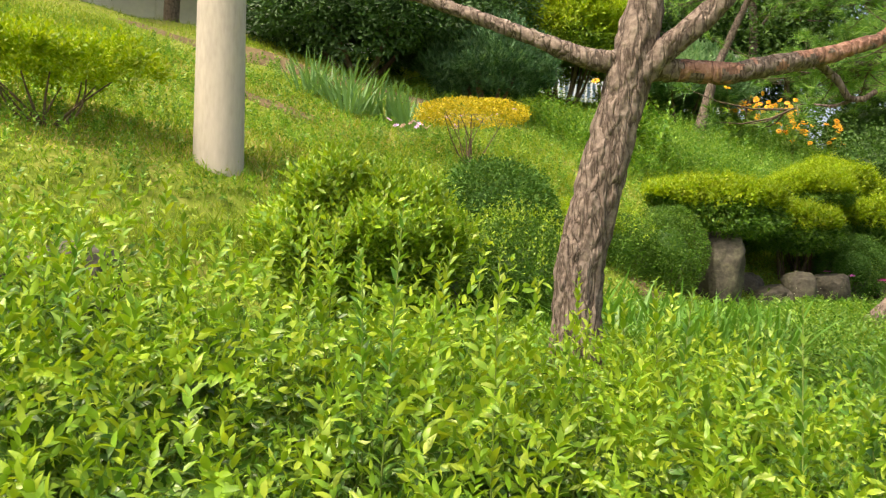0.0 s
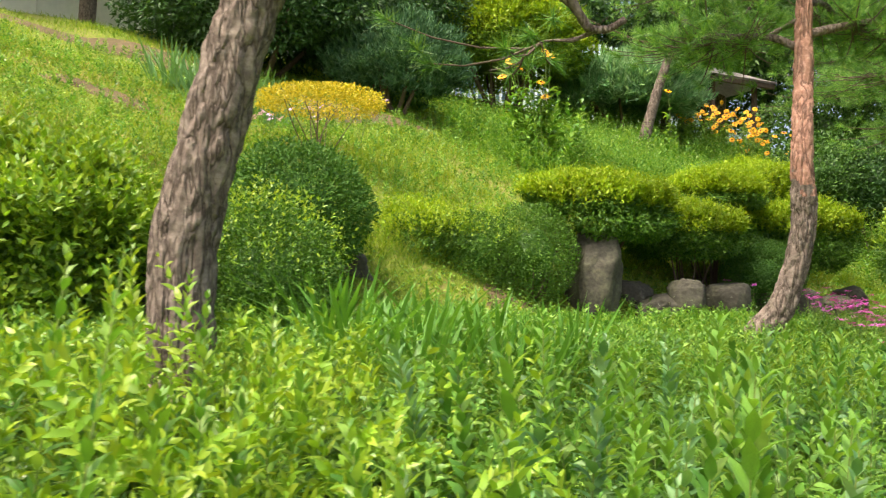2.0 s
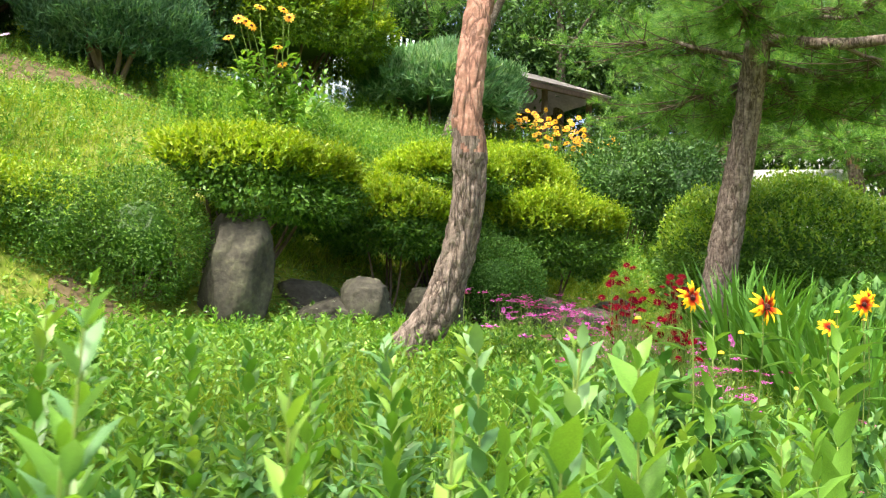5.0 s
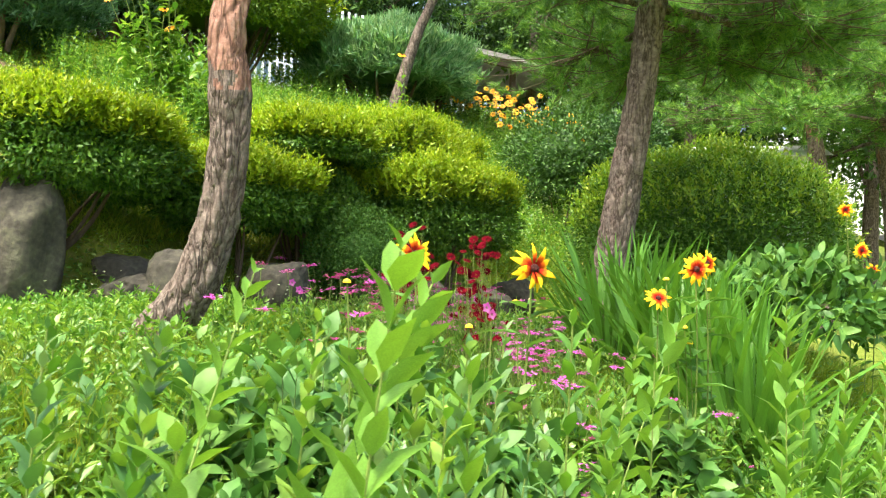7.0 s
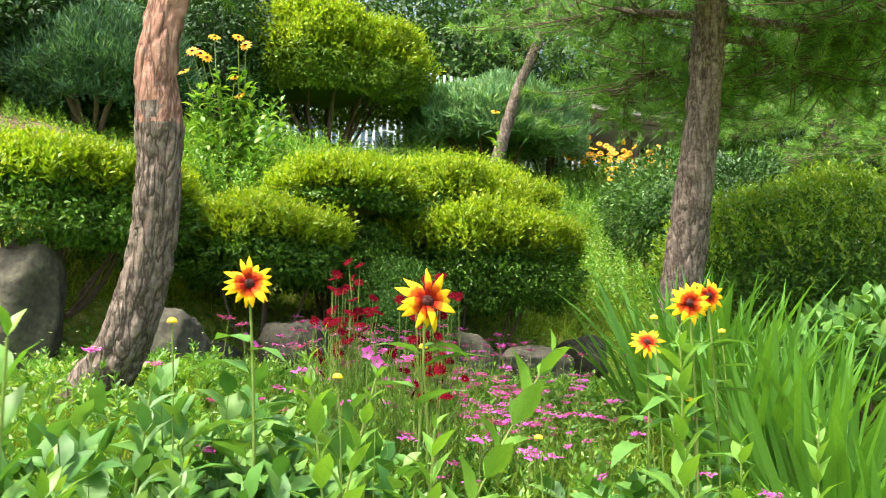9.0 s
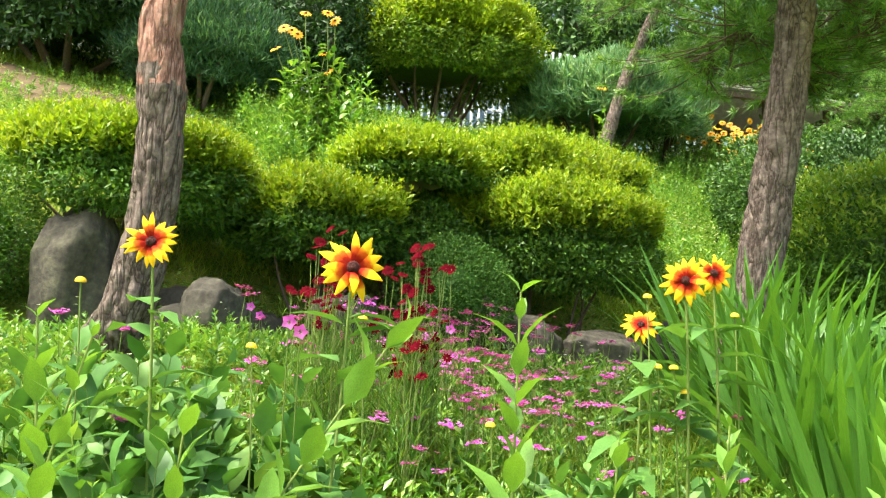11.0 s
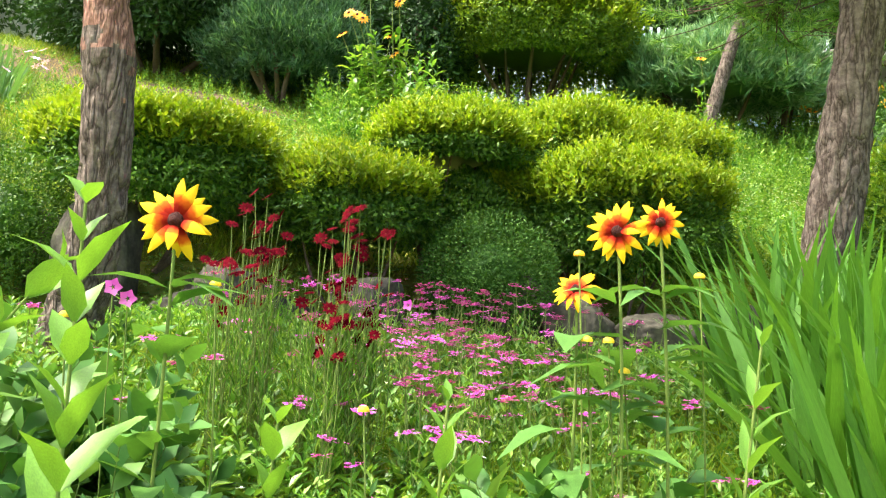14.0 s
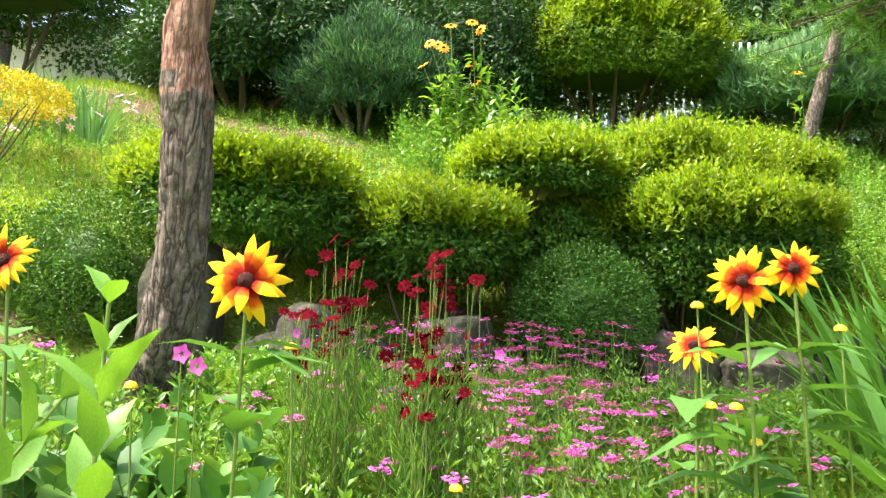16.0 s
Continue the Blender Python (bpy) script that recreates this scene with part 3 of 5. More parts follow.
bark_tube("limb", [(1.7, 3.9, 2.44), (1.84, 3.96, 2.36), (1.9, 3.97, 2.27), (1.97, 3.97, 2.27), (2.03, 3.97, 2.31)], [0.02, 0.018, 0.016, 0.014, 0.012], tree, [BARK], None, 10, 40, 0.003, 0, 25)
needles, twigs = [], []
for root, tip, r in (((1.95, 3.97, 2.28), (1.55, 4.3, 2.2), 0.008), ((2.1, 4.0, 2.6), (2.6, 4.5, 2.75), 0.012), ((1.5, 3.6, 3.1), (2.1, 3.9, 3.35), 0.018), ((-0.5, 4.05, 2.8), (-1.1, 4.3, 3.1), 0.012), ((0.85, 3.75, 3.9), (0.3, 4.3, 4.3), 0.02), ((0.9, 3.8, 4.3), (1.6, 4.0, 4.5), 0.02)):
    twigs.append(bough(tree, root, tip, r, 0.24, 26 if tip[2] > 2.5 else 5, needles))
finish_pine(tree, twigs, needles, (0.03, 0, 0))

# the second, with a bent foot and red upper bark
tree = pine("red pine with bent foot, grey plates and red upper bark", (3.56, 7.02))
bark_tube("trunk", [(3.38, 7.08, 0.88), (3.5, 7.02, 1.05), (3.65, 6.95, 1.25), (3.74, 6.9, 1.56), (3.77, 6.86, 1.82), (3.765, 6.84, 2.02), (3.74, 6.82, 2.27), (3.76, 6.85, 2.52), (3.81, 6.95, 2.85), (3.83, 7.0, 3.21), (3.84, 7.0, 3.57), (3.9, 7.0, 4.3)],
          [0.12, 0.102, 0.092, 0.081, 0.079, 0.083, 0.069, 0.069, 0.065, 0.057, 0.05, 0.03], tree, [BARK, REDBARK], 2.08, 52, 230, 0.01, 0.05)
needles, twigs = [], []
for root, tip, r, cnt in (((3.83, 7.0, 3.2), (4.85, 7.2, 3.3), 0.035, 90), ((3.82, 7.0, 3.1), (2.95, 7.5, 3.25), 0.03, 67), ((3.83, 7.0, 3.3), (3.4, 7.9, 3.35), 0.025, 60),
                          ((3.83, 7.0, 3.4), (4.5, 7.9, 3.5), 0.03, 75), ((3.84, 7.0, 3.6), (3.0, 7.0, 3.9), 0.03, 60), ((3.85, 7.0, 3.8), (4.7, 6.9, 4.0), 0.03, 60), ((3.87, 7.0, 4.1), (3.6, 7.7, 4.4), 0.02, 60)):
    twigs.append(bough(tree, root, tip, r, 0.3, cnt, needles))
finish_pine(tree, twigs, needles, (0.08, -0.17, -0.04))

# the third, dark, beyond the daylilies
tree = pine("tall pine with dark cracked bark behind the daylilies", (6.18, 9.05))
bark_tube("trunk", [(6.1, 9.1, 0.95), (6.15, 9.08, 1.4), (6.21, 9.05, 1.79), (6.27, 9.0, 2.25), (6.33, 8.95, 2.7), (6.36, 8.9, 3.12), (6.4, 8.86, 3.47), (6.5, 8.8, 4.2), (6.5, 8.8, 5.2)],
          [0.13, 0.12, 0.115, 0.105, 0.097, 0.092, 0.088, 0.065, 0.03], tree, [BARK, REDBARK], 4.3, 48, 200, 0.012, 0.04)
bark_tube("limb", [(6.42, 8.87, 3.47), (6.55, 8.6, 3.36), (6.7, 8.3, 3.26), (6.95, 7.9, 3.2), (7.3, 7.6, 3.2)], [0.05, 0.045, 0.04, 0.03, 0.015], tree, [BARK], None, 16, 70, 0.006, 0, 20)
needles, twigs = [], []
for root, tip, r, cnt in (((6.35, 8.9, 3.2), (7.3, 9.6, 3.15), 0.035, 112), ((6.36, 8.9, 3.3), (7.7, 9.0, 3.2), 0.035, 105), ((6.36, 8.9, 3.1), (6.6, 10.1, 3.1), 0.03, 82), ((6.36, 8.9, 3.3), (5.6, 9.5, 3.6), 0.03, 60),
                          ((6.4, 8.86, 3.5), (5.9, 8.3, 3.55), 0.03, 67), ((6.42, 8.86, 3.6), (7.5, 8.5, 3.6), 0.03, 82), ((6.45, 8.8, 3.9), (6.3, 9.8, 4.0), 0.03, 82), ((6.48, 8.8, 4.1), (7.4, 9.3, 4.2), 0.03, 75), ((6.5, 8.8, 4.3), (5.6, 8.9, 4.4), 0.03, 75), ((6.5, 8.8, 4.8), (6.9, 8.6, 5.1), 0.02, 75), ((6.36, 8.9, 3.2), (5.9, 9.6, 3.0), 0.025, 52), ((6.4, 8.86, 3.55), (5.85, 8.2, 3.5), 0.025, 60), ((6.42, 8.86, 3.6), (6.85, 8.15, 3.5), 0.025, 60), ((6.7, 8.3, 3.26), (7.4, 8.6, 3.15), 0.015, 45)):
    twigs.append(bough(tree, root, tip, r, 0.34, cnt, needles, 0.1))
finish_pine(tree, twigs, needles, (-0.1, -0.33, -0.08))

# farther pines on the right-hand slope
for bx, by, hgt, lean in ((10.3, 13.2, 5.2, -0.2), (12.2, 14.6, 5.2, -0.2), (10.2, 17.4, 4.8, 0.1)):
    tree = pine("pine with drooping needle-covered limbs on the slope", (bx, by))
    g = on_ground(bx, by)
    bark_tube("trunk", [g - (0, 0, 0.1), g + (lean * 0.3, 0, hgt * 0.3), g + (lean, 0.1, hgt * 0.6), g + (lean, 0, hgt)], [0.13, 0.11, 0.08, 0.03], tree, [BARK, REDBARK], g[2] + hgt * 0.5, 20, 70, 0.01)
    needles, twigs = [], []
    for k in range(15):
        an, h = k * 2.4 + bx, hgt * (0.5 + 0.48 * k / 14)
        ln = 1.9 * (1.1 - 0.6 * k / 14)
        root = g + np.array((lean * h / hgt, 0, h))
        twigs.append(bough(tree, root, root + np.array((math.cos(an) * ln, math.sin(an) * ln, -0.25)), 0.03, 0.45, 95, needles, 0.2, 44, 0.115, 0.0095, 14))
    finish_pine(tree, twigs, needles)

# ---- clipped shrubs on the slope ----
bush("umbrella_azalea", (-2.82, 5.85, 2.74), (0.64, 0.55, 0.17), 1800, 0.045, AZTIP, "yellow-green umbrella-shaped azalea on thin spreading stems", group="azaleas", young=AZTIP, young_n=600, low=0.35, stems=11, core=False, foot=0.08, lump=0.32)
bush("round_shrub", (-0.44, 4.7, 1.37), (0.54, 0.55, 0.46), 14000, 0.042, ROUND, "loose rounded shrub with small glossy yellow-green leaves", young=HEDGE_TIP, young_n=2200, lump=0.26, low=0.8, young_len=0.2)
bush("box_ball", (0.38, 6.5, 1.82), (0.51, 0.48, 0.44), 18000, 0.033, DARKBALL, "clipped dark green ball-shaped box shrub", group="box balls", low=0.85, lump=0.07)
bush("low_shrub", (0.45, 5.3, 1.3), (0.42, 0.42, 0.44), 14000, 0.032, AZALEA, "low rounded green shrub beside a boulder", low=0.85, lump=0.08, young=HEDGE_TIP, young_n=300)
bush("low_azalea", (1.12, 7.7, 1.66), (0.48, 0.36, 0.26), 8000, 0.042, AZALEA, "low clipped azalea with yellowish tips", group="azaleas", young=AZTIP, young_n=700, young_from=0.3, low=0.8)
bush("clipped_shrub", (1.62, 7.75, 1.6), (0.36, 0.36, 0.34), 8000, 0.032, AZALEA, "clipped green shrub hugging the rocks", low=0.85, lump=0.06, young=HEDGE_TIP, young_n=200)
bush("clipped_shrub", (2.08, 7.75, 1.6), (0.38, 0.36, 0.42), 10000, 0.03, AZALEA, "clipped green shrub hugging the rocks", low=0.9, lump=0.05)
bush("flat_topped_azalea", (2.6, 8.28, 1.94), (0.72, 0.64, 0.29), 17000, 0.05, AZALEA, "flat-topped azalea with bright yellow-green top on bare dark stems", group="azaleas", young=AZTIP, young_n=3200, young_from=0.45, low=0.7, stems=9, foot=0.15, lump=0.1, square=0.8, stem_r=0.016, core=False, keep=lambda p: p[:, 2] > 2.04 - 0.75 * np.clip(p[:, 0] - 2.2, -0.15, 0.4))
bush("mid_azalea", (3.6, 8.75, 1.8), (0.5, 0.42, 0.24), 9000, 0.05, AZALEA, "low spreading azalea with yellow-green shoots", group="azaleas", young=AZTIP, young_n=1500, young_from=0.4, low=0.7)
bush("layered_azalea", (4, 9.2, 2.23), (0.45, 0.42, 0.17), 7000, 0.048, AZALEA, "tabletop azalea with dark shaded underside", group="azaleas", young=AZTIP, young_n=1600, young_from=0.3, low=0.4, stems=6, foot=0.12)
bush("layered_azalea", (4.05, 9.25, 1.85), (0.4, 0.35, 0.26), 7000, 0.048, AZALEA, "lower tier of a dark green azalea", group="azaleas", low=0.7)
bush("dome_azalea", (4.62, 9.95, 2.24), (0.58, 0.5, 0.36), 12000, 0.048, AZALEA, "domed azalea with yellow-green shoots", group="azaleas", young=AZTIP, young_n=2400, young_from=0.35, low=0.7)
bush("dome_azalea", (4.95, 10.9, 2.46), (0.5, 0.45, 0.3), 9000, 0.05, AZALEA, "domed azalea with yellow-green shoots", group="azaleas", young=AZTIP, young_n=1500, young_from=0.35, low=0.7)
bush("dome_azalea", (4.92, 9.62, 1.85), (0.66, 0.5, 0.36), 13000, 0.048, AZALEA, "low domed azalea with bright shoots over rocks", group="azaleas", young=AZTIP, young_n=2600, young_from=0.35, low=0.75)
bush("box_ball", (4.4, 8.95, 1.48), (0.38, 0.37, 0.35), 15000, 0.022, DARKBALL, "small clipped dark green ball-shaped box shrub", group="box balls", low=0.85, lump=0.03)
bush("golden_shrub", (0.26, 8.2, 2.93), (0.55, 0.48, 0.13), 6000, 0.03, YELLOW, "golden-leaved flat-topped dwarf shrub on bare fanned stems", low=0.5, stems=10, core=False, foot=0.06, lump=0.08, stem_r=0.007)
bush("large_shrub", (7.42, 10.2, 1.78), (1.15, 0.95, 0.76), 30000, 0.055, AZALEA, "large clipped dome of glossy green leaves beside a pine", young=HEDGE_TIP, young_n=2200, young_from=0.2, low=0.8, lump=0.1)
bush("laurel_shrub", (9.6, 19.2, 4.6), (1.5, 1.2, 1.3), 9000, 0.1, FARLEAF, "dense broad-leaved shrub closing the hollow", low=0.9)
bush("laurel_shrub", (11.4, 19.6, 4.6), (1.5, 1.2, 1.4), 9000, 0.1, FARLEAF, "dense broad-leaved shrub closing the hollow", low=0.9)
bush("back_conifer", (8.2, 24.8, 7.6), (3.2, 1.4, 1.8), 14000, 0.16, YEW, "dark evergreen mass behind the shelter", "conifer", low=0.9, stems=4, stem_r=0.06)
bush("camellia_shrub", (6.85, 13.2, 3.0), (0.7, 0.65, 0.65), 9000, 0.06, FARLEAF, "dark glossy broad-leaved shrub on the slope", low=0.85, lump=0.15)
bush("camellia_shrub", (7.6, 13.0, 2.9), (0.6, 0.6, 0.7), 7000, 0.06, YEW, "dark glossy broad-leaved shrub on the slope", low=0.85, lump=0.15)
bush("hydrangea_shrub", (7.15, 8.35, 1.2), (0.6, 0.5, 0.35), 1500, 0.11, BROAD, "low shrub with broad pale green leaves", low=0.5, core=False, shape=LEAF, lump=0.2)

# ---- conifers along the top of the slope ----
def conifer(x, y, rx, ry, rz, lift, n, mat, label, leaf=0.09, low=0.8):
    z = float(ground_z(x, y))
    feathery = mat in (JUNIPER, BLUEJUN)
    return bush("conifer_shrub", (x, y, z + lift), (rx, ry, rz), n, leaf, mat, label, "conifer", "slope conifers", low=low, stems=5, lump=0.2 if feathery else 0.22, up=1.3 if feathery else 0.15, foot=0.2, stem_r=0.04, slim=0.15 if feathery else 0.4)


conifer(-1.2, 12.3, 1.75, 1.1, 1.0, 1.0, 30000, YEW, "broad dark green yew with soil beneath it")
conifer(-5.6, 12.0, 1.7, 1.2, 1.2, 1.5, 18000, YEW, "broad dark green yew with soil beneath it", 0.09, 0.4)
conifer(-8.6, 12.0, 1.7, 1.2, 1.2, 1.4, 12000, YEW, "broad dark green yew with soil beneath it", 0.1, 0.4)
conifer(0.62, 12.2, 0.92, 0.7, 0.58, 0.66, 20000, BLUEJUN, "spreading dark grey-green juniper with feathery sprays", 0.11, 0.8)
conifer(0.85, 15.2, 0.9, 0.8, 1.1, 1.1, 12000, YEW, "dark green rounded conifer mound", 0.09)
conifer(-0.2, 14.2, 1.0, 0.9, 1.0, 0.9, 12000, YEW, "dark green rounded conifer mound", 0.09)
conifer(4.8, 17.1, 1.3, 1.0, 0.62, 1.0, 26000, JUNIPER, "pale green juniper mound with upright sprays", 0.19, 0.6)
conifer(5.7, 18.4, 0.7, 0.7, 0.7, 0.9, 11000, JUNIPER, "pale green juniper mound with upright sprays", 0.14, 0.6)
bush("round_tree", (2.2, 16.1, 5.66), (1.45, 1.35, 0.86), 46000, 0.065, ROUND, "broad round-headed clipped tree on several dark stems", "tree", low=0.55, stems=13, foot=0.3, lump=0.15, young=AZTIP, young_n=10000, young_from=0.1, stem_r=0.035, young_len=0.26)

# leaning pine stem before the juniper
tree = pine("slender pine leaning over a pale juniper mound", (4.9, 16.4))
bark_tube("trunk", [(4.62, 16.42, 3.85), (4.82, 16.4, 4.6), (4.95, 16.4, 5.1), (5.1, 16.35, 5.6), (5.35, 16.3, 6.2), (5.65, 16.2, 6.9), (5.8, 16.2, 7.6)], [0.12, 0.095, 0.085, 0.075, 0.065, 0.055, 0.035], tree, [BARK], None, 20, 70, 0.01)
needles, twigs = [], []
for k in range(9):
    an = k * 2.4
    root = np.array((5.6 + 0.03 * k, 16.2, 6.75 + 0.13 * k))
    twigs.append(bough(tree, root, root + np.array((math.cos(an) * 1.3, math.sin(an) * 1.3, 0.05)), 0.025, 0.4, 50, needles, 0.15, 24, 0.13, 0.009, 12))
finish_pine(tree, twigs, needles, (0.1, -0.6, -0.2))

# ---- background trees that close the top of the slope ----
def back_tree(x, y, h, r, mat, n):
    g = on_ground(x, y)
    ob = thing("broadleaf_tree", g, "leafy green tree at the top of the slope", "tree", "background trees")
    bark_tube("trunk", [g - (0, 0, 0.1), g + (0.1, 0, h * 0.4), g + (0, 0.1, h * 0.8)], [0.16, 0.12, 0.05], ob, [BARK], None, 12, 24, 0.01)
    c = RNG.normal(size=(26, 3)) * np.array((r * 0.5, r * 0.5, h * 0.17)) + g + np.array((0, 0, h * 0.62))
    k = RNG.integers(0, 26, n)
    d = ball_points(n)
    p = c[k] + d * RNG.uniform(0.5, 1.05, (n, 1)) * np.array((r * 0.42, r * 0.42, r * 0.36))
    leaf_part("crown", [leaves(QUAD, p, d + RNG.normal(size=(n, 3)) * 0.7, d + np.array((0, 0, 0.6)), RNG.uniform(0.1, 0.2, n), RNG.uniform(0.05, 0.1, n), 0.1)], mat, ob)
    for i in range(5):
        root = g + np.array((0.05, 0.05, h * (0.3 + 0.1 * i)))
        co, fs = tubes(root[None], c[i][None], 0.05, 0.02, None, 6, 6)
        piece("limb", raw_mesh("limb", co - g, fs, [BARK], True), ob)
    return ob


for i, (u, v, h, r, dark) in enumerate(((-6, 15, 6, 2.2, 1), (-3, 18, 6.5, 2.4, 0), (0.5, 19, 6, 2.2, 0), (4, 20, 6.5, 2.4, 1), (7.5, 18.5, 5.5, 2.2, 1), (10, 20, 6.5, 2.5, 0), (12.5, 22, 7, 2.6, 0), (16, 20, 6.5, 2.4, 1), (18.5, 17, 5.5, 2.2, 0),
                                   (21, 13, 5.5, 2.4, 0), (23, 9, 5.5, 2.4, 1), (26, 12, 7, 2.8, 0), (25, 17, 7, 2.8, 0), (22, 21, 7.5, 3, 1), (28, 6, 6.5, 2.8, 0), (-9, 11, 5, 2.2, 0), (30, 0, 6, 2.8, 1), (11.5, 16.5, 4.2, 1.9, 0), (14.5, 16.5, 4.5, 2.0, 0), (17, 15.0, 4.2, 1.9, 1), (24, 13.5, 5, 2.2, 0), (22, 5.5, 4.5, 2.0, 0), (8.5, 15.5, 4.5, 1.9, 1), (5.5, 15.5, 4.5, 1.9, 1))):
    x, y = to_xy(u, v)
    back_tree(x, y, h * 1.25, r * 1.1, YEW if dark else FARLEAF, 11000)

# ---- buildings and fence beyond the slope ----
def box_bm(sx, sy, sz, at=(0, 0, 0), bevel=0.0):
    bm = bmesh.new()
    bmesh.ops.create_cube(bm, size=1.0)
    bmesh.ops.scale(bm, vec=(sx, sy, sz), verts=bm.verts)
    bmesh.ops.translate(bm, vec=at, verts=bm.verts)
    if bevel:
        bmesh.ops.bevel(bm, geom=bm.edges[:], offset=bevel, segments=2, affect="EDGES")
    return bm


def garden_shelter(x, y, turn):
    g = on_ground(x, y)
    ob = thing("garden_shelter", g, "low open wooden shelter with a grey sheet roof", "shelter")
    ob.rotation_euler = (0, 0, radians(turn))
    for px in (-1.35, 0.0, 1.35):
        for py in (-0.9, 0.9):
            part("post", box_bm(0.11, 0.11, 1.5, (px, py, 0.7), 0.01), WOOD, ob)
    bm = bmesh.new()
    ridge = [bm.verts.new((sx, 0, 2.05)) for sx in (-0.7, 0.7)]
    low = [bm.verts.new(c) for c in ((-1.75, -1.3, 1.45), (1.75, -1.3, 1.45), (1.75, 1.3, 1.45), (-1.75, 1.3, 1.45))]
    for f in ((low[0], low[1], ridge[1], ridge[0]), (low[1], low[2], ridge[1]), (low[2], low[3], ridge[0], ridge[1]), (low[3], low[0], ridge[0])):
        bm.faces.new(f)
    bmesh.ops.solidify(bm, geom=bm.faces[:], thickness=0.06)
    part("roof", bm, ROOF, ob, "grey sheet roof")
    for py in (-1.2, 1.2):
        part("beam", box_bm(3.4, 0.09, 0.12, (0, py, 1.36), 0.01), WOOD, ob)
    return ob


garden_shelter(7.3, 21.9, 25)


def rail_fence(x0, y0, x1, y1, n):
    a, b = on_ground(x0, y0), on_ground(x1, y1)
    ob = thing("lattice_fence", a, "white and pale blue metal lattice fence behind the trees", "fence")
    for i in range(n):
        p = a + (b - a) * i / (n - 1)
        bm = box_bm(0.045, 0.04, 2.0, tuple(p - a + np.array((0, 0, 0.87))))
        part("bar", bm, FENCE, ob)
    for h in (0.2, 0.6, 1.1, 1.65):
        co, fs = tubes((a + (0, 0, h))[None], (b + (0, 0, h))[None], 0.02, 0.02, None, 2, 6)
        piece("rail", raw_mesh("rail", co - a, fs, [FENCE]), ob)
    return ob


rail_fence(0.6, 18.3, 6.4, 19.5, 46)


def shed(name, label, x, y, turn, w, d, h, wall, roof):
    g = on_ground(x, y)
    ob = thing(name, g, label, "building")
    ob.rotation_euler = (0, 0, radians(turn))
    for sx, sy, ax, ay in ((w, 0.15, 0, -d / 2), (w, 0.15, 0, d / 2), (0.15, d - 0.15, -w / 2 + 0.075, 0), (0.15, d - 0.15, w / 2 - 0.075, 0)):
        part("wall", box_bm(sx, sy, h + 1, (ax, ay, h / 2 - 0.5)), wall, ob)
    bm = bmesh.new()
    for s in (-1, 1):
        v = [bm.verts.new(c) for c in ((-w / 2 - 0.3, s * (d / 2 + 0.3), h - 0.05), (w / 2 + 0.3, s * (d / 2 + 0.3), h - 0.05), (w / 2 + 0.3, 0, h + d * 0.22), (-w / 2 - 0.3, 0, h + d * 0.22))]
        bm.faces.new(v if s < 0 else v[::-1])
    bmesh.ops.solidify(bm, geom=bm.faces[:], thickness=0.1)
    part("roof", bm, roof, ob)
    k = 0
    while -w / 2 + 0.9 + k * 0.9 < w / 2 - 0.4:
        part("panel_rib", box_bm(0.05, 0.03, h, (-w / 2 + 0.45 + k * 0.9, -d / 2 - 0.09, h / 2)), wall, ob)
        k += 1
    return ob


shed("long_building", "long pale grey building with ribbed wall panels", -8.5, 19.5, 8, 15.0, 4.0, 3.2, PLASTER, ROOF)
shed("low_shed", "low pale blue sheeted shed behind a lattice fence", 1.8, 23.6, 5, 7.0, 3.0, 1.5, BLUE, WHITE)
shed("white_shed", "white-roofed shed down the slope beyond the pines", 19.5, 30.5, -30, 6.0, 4.0, 2.0, WHITE, WHITE)
shed("white_shed", "white-roofed shed down the slope beyond the pines", 10.6, 15.7, -20, 1.3, 1.3, 1.5, WHITE, WHITE)

# ---- boulders ----
def boulder(x, y, z, rx, ry, rz, turn=0.0, seed=0.0, square=0.74):
    g = np.array((x, y, z - rz * 0.6))
    ob = thing("boulder", (x, y, float(ground_z(x, y))), "weathered grey garden boulder with lichen, half sunk in the bank", "rock", "bank boulders")
    bm = bmesh.new()
    bmesh.ops.create_icosphere(bm, subdivisions=5, radius=1.0)
    rot = Matrix.Rotation(turn, 3, "Z")
    own = np.random.default_rng(int(seed * 10) + 5)
    cuts = [(Vector(c), float(h)) for c, h in zip(unit(own.normal(size=(13, 3))), own.uniform(0.8, 1.02, 13))]
    for v in bm.verts:
        d = v.co.normalized()
        e = Vector([math.copysign(abs(c) ** square, c) for c in d])
        s = Vector((seed, seed * 1.7, -seed))
        cut = min([1.12] + [h / max(d.dot(c), 0.01) for c, h in cuts])
        f = cut * (1 + 0.1 * noise.noise(d * 1.6 + s) + 0.05 * noise.noise(d * 5 + s) + 0.03 * noise.noise(d * 12 + s) + 0.018 * noise.noise(d * 30 + s))
        p = rot @ Vector((e.x * rx * f, e.y * ry * f, e.z * rz * f))
        v.co = p + Vector((0, 0, z - float(ground_z(x, y))))
    for f in bm.faces:
        f.smooth = True
    part("stone", bm, ROCK, ob)
    return ob


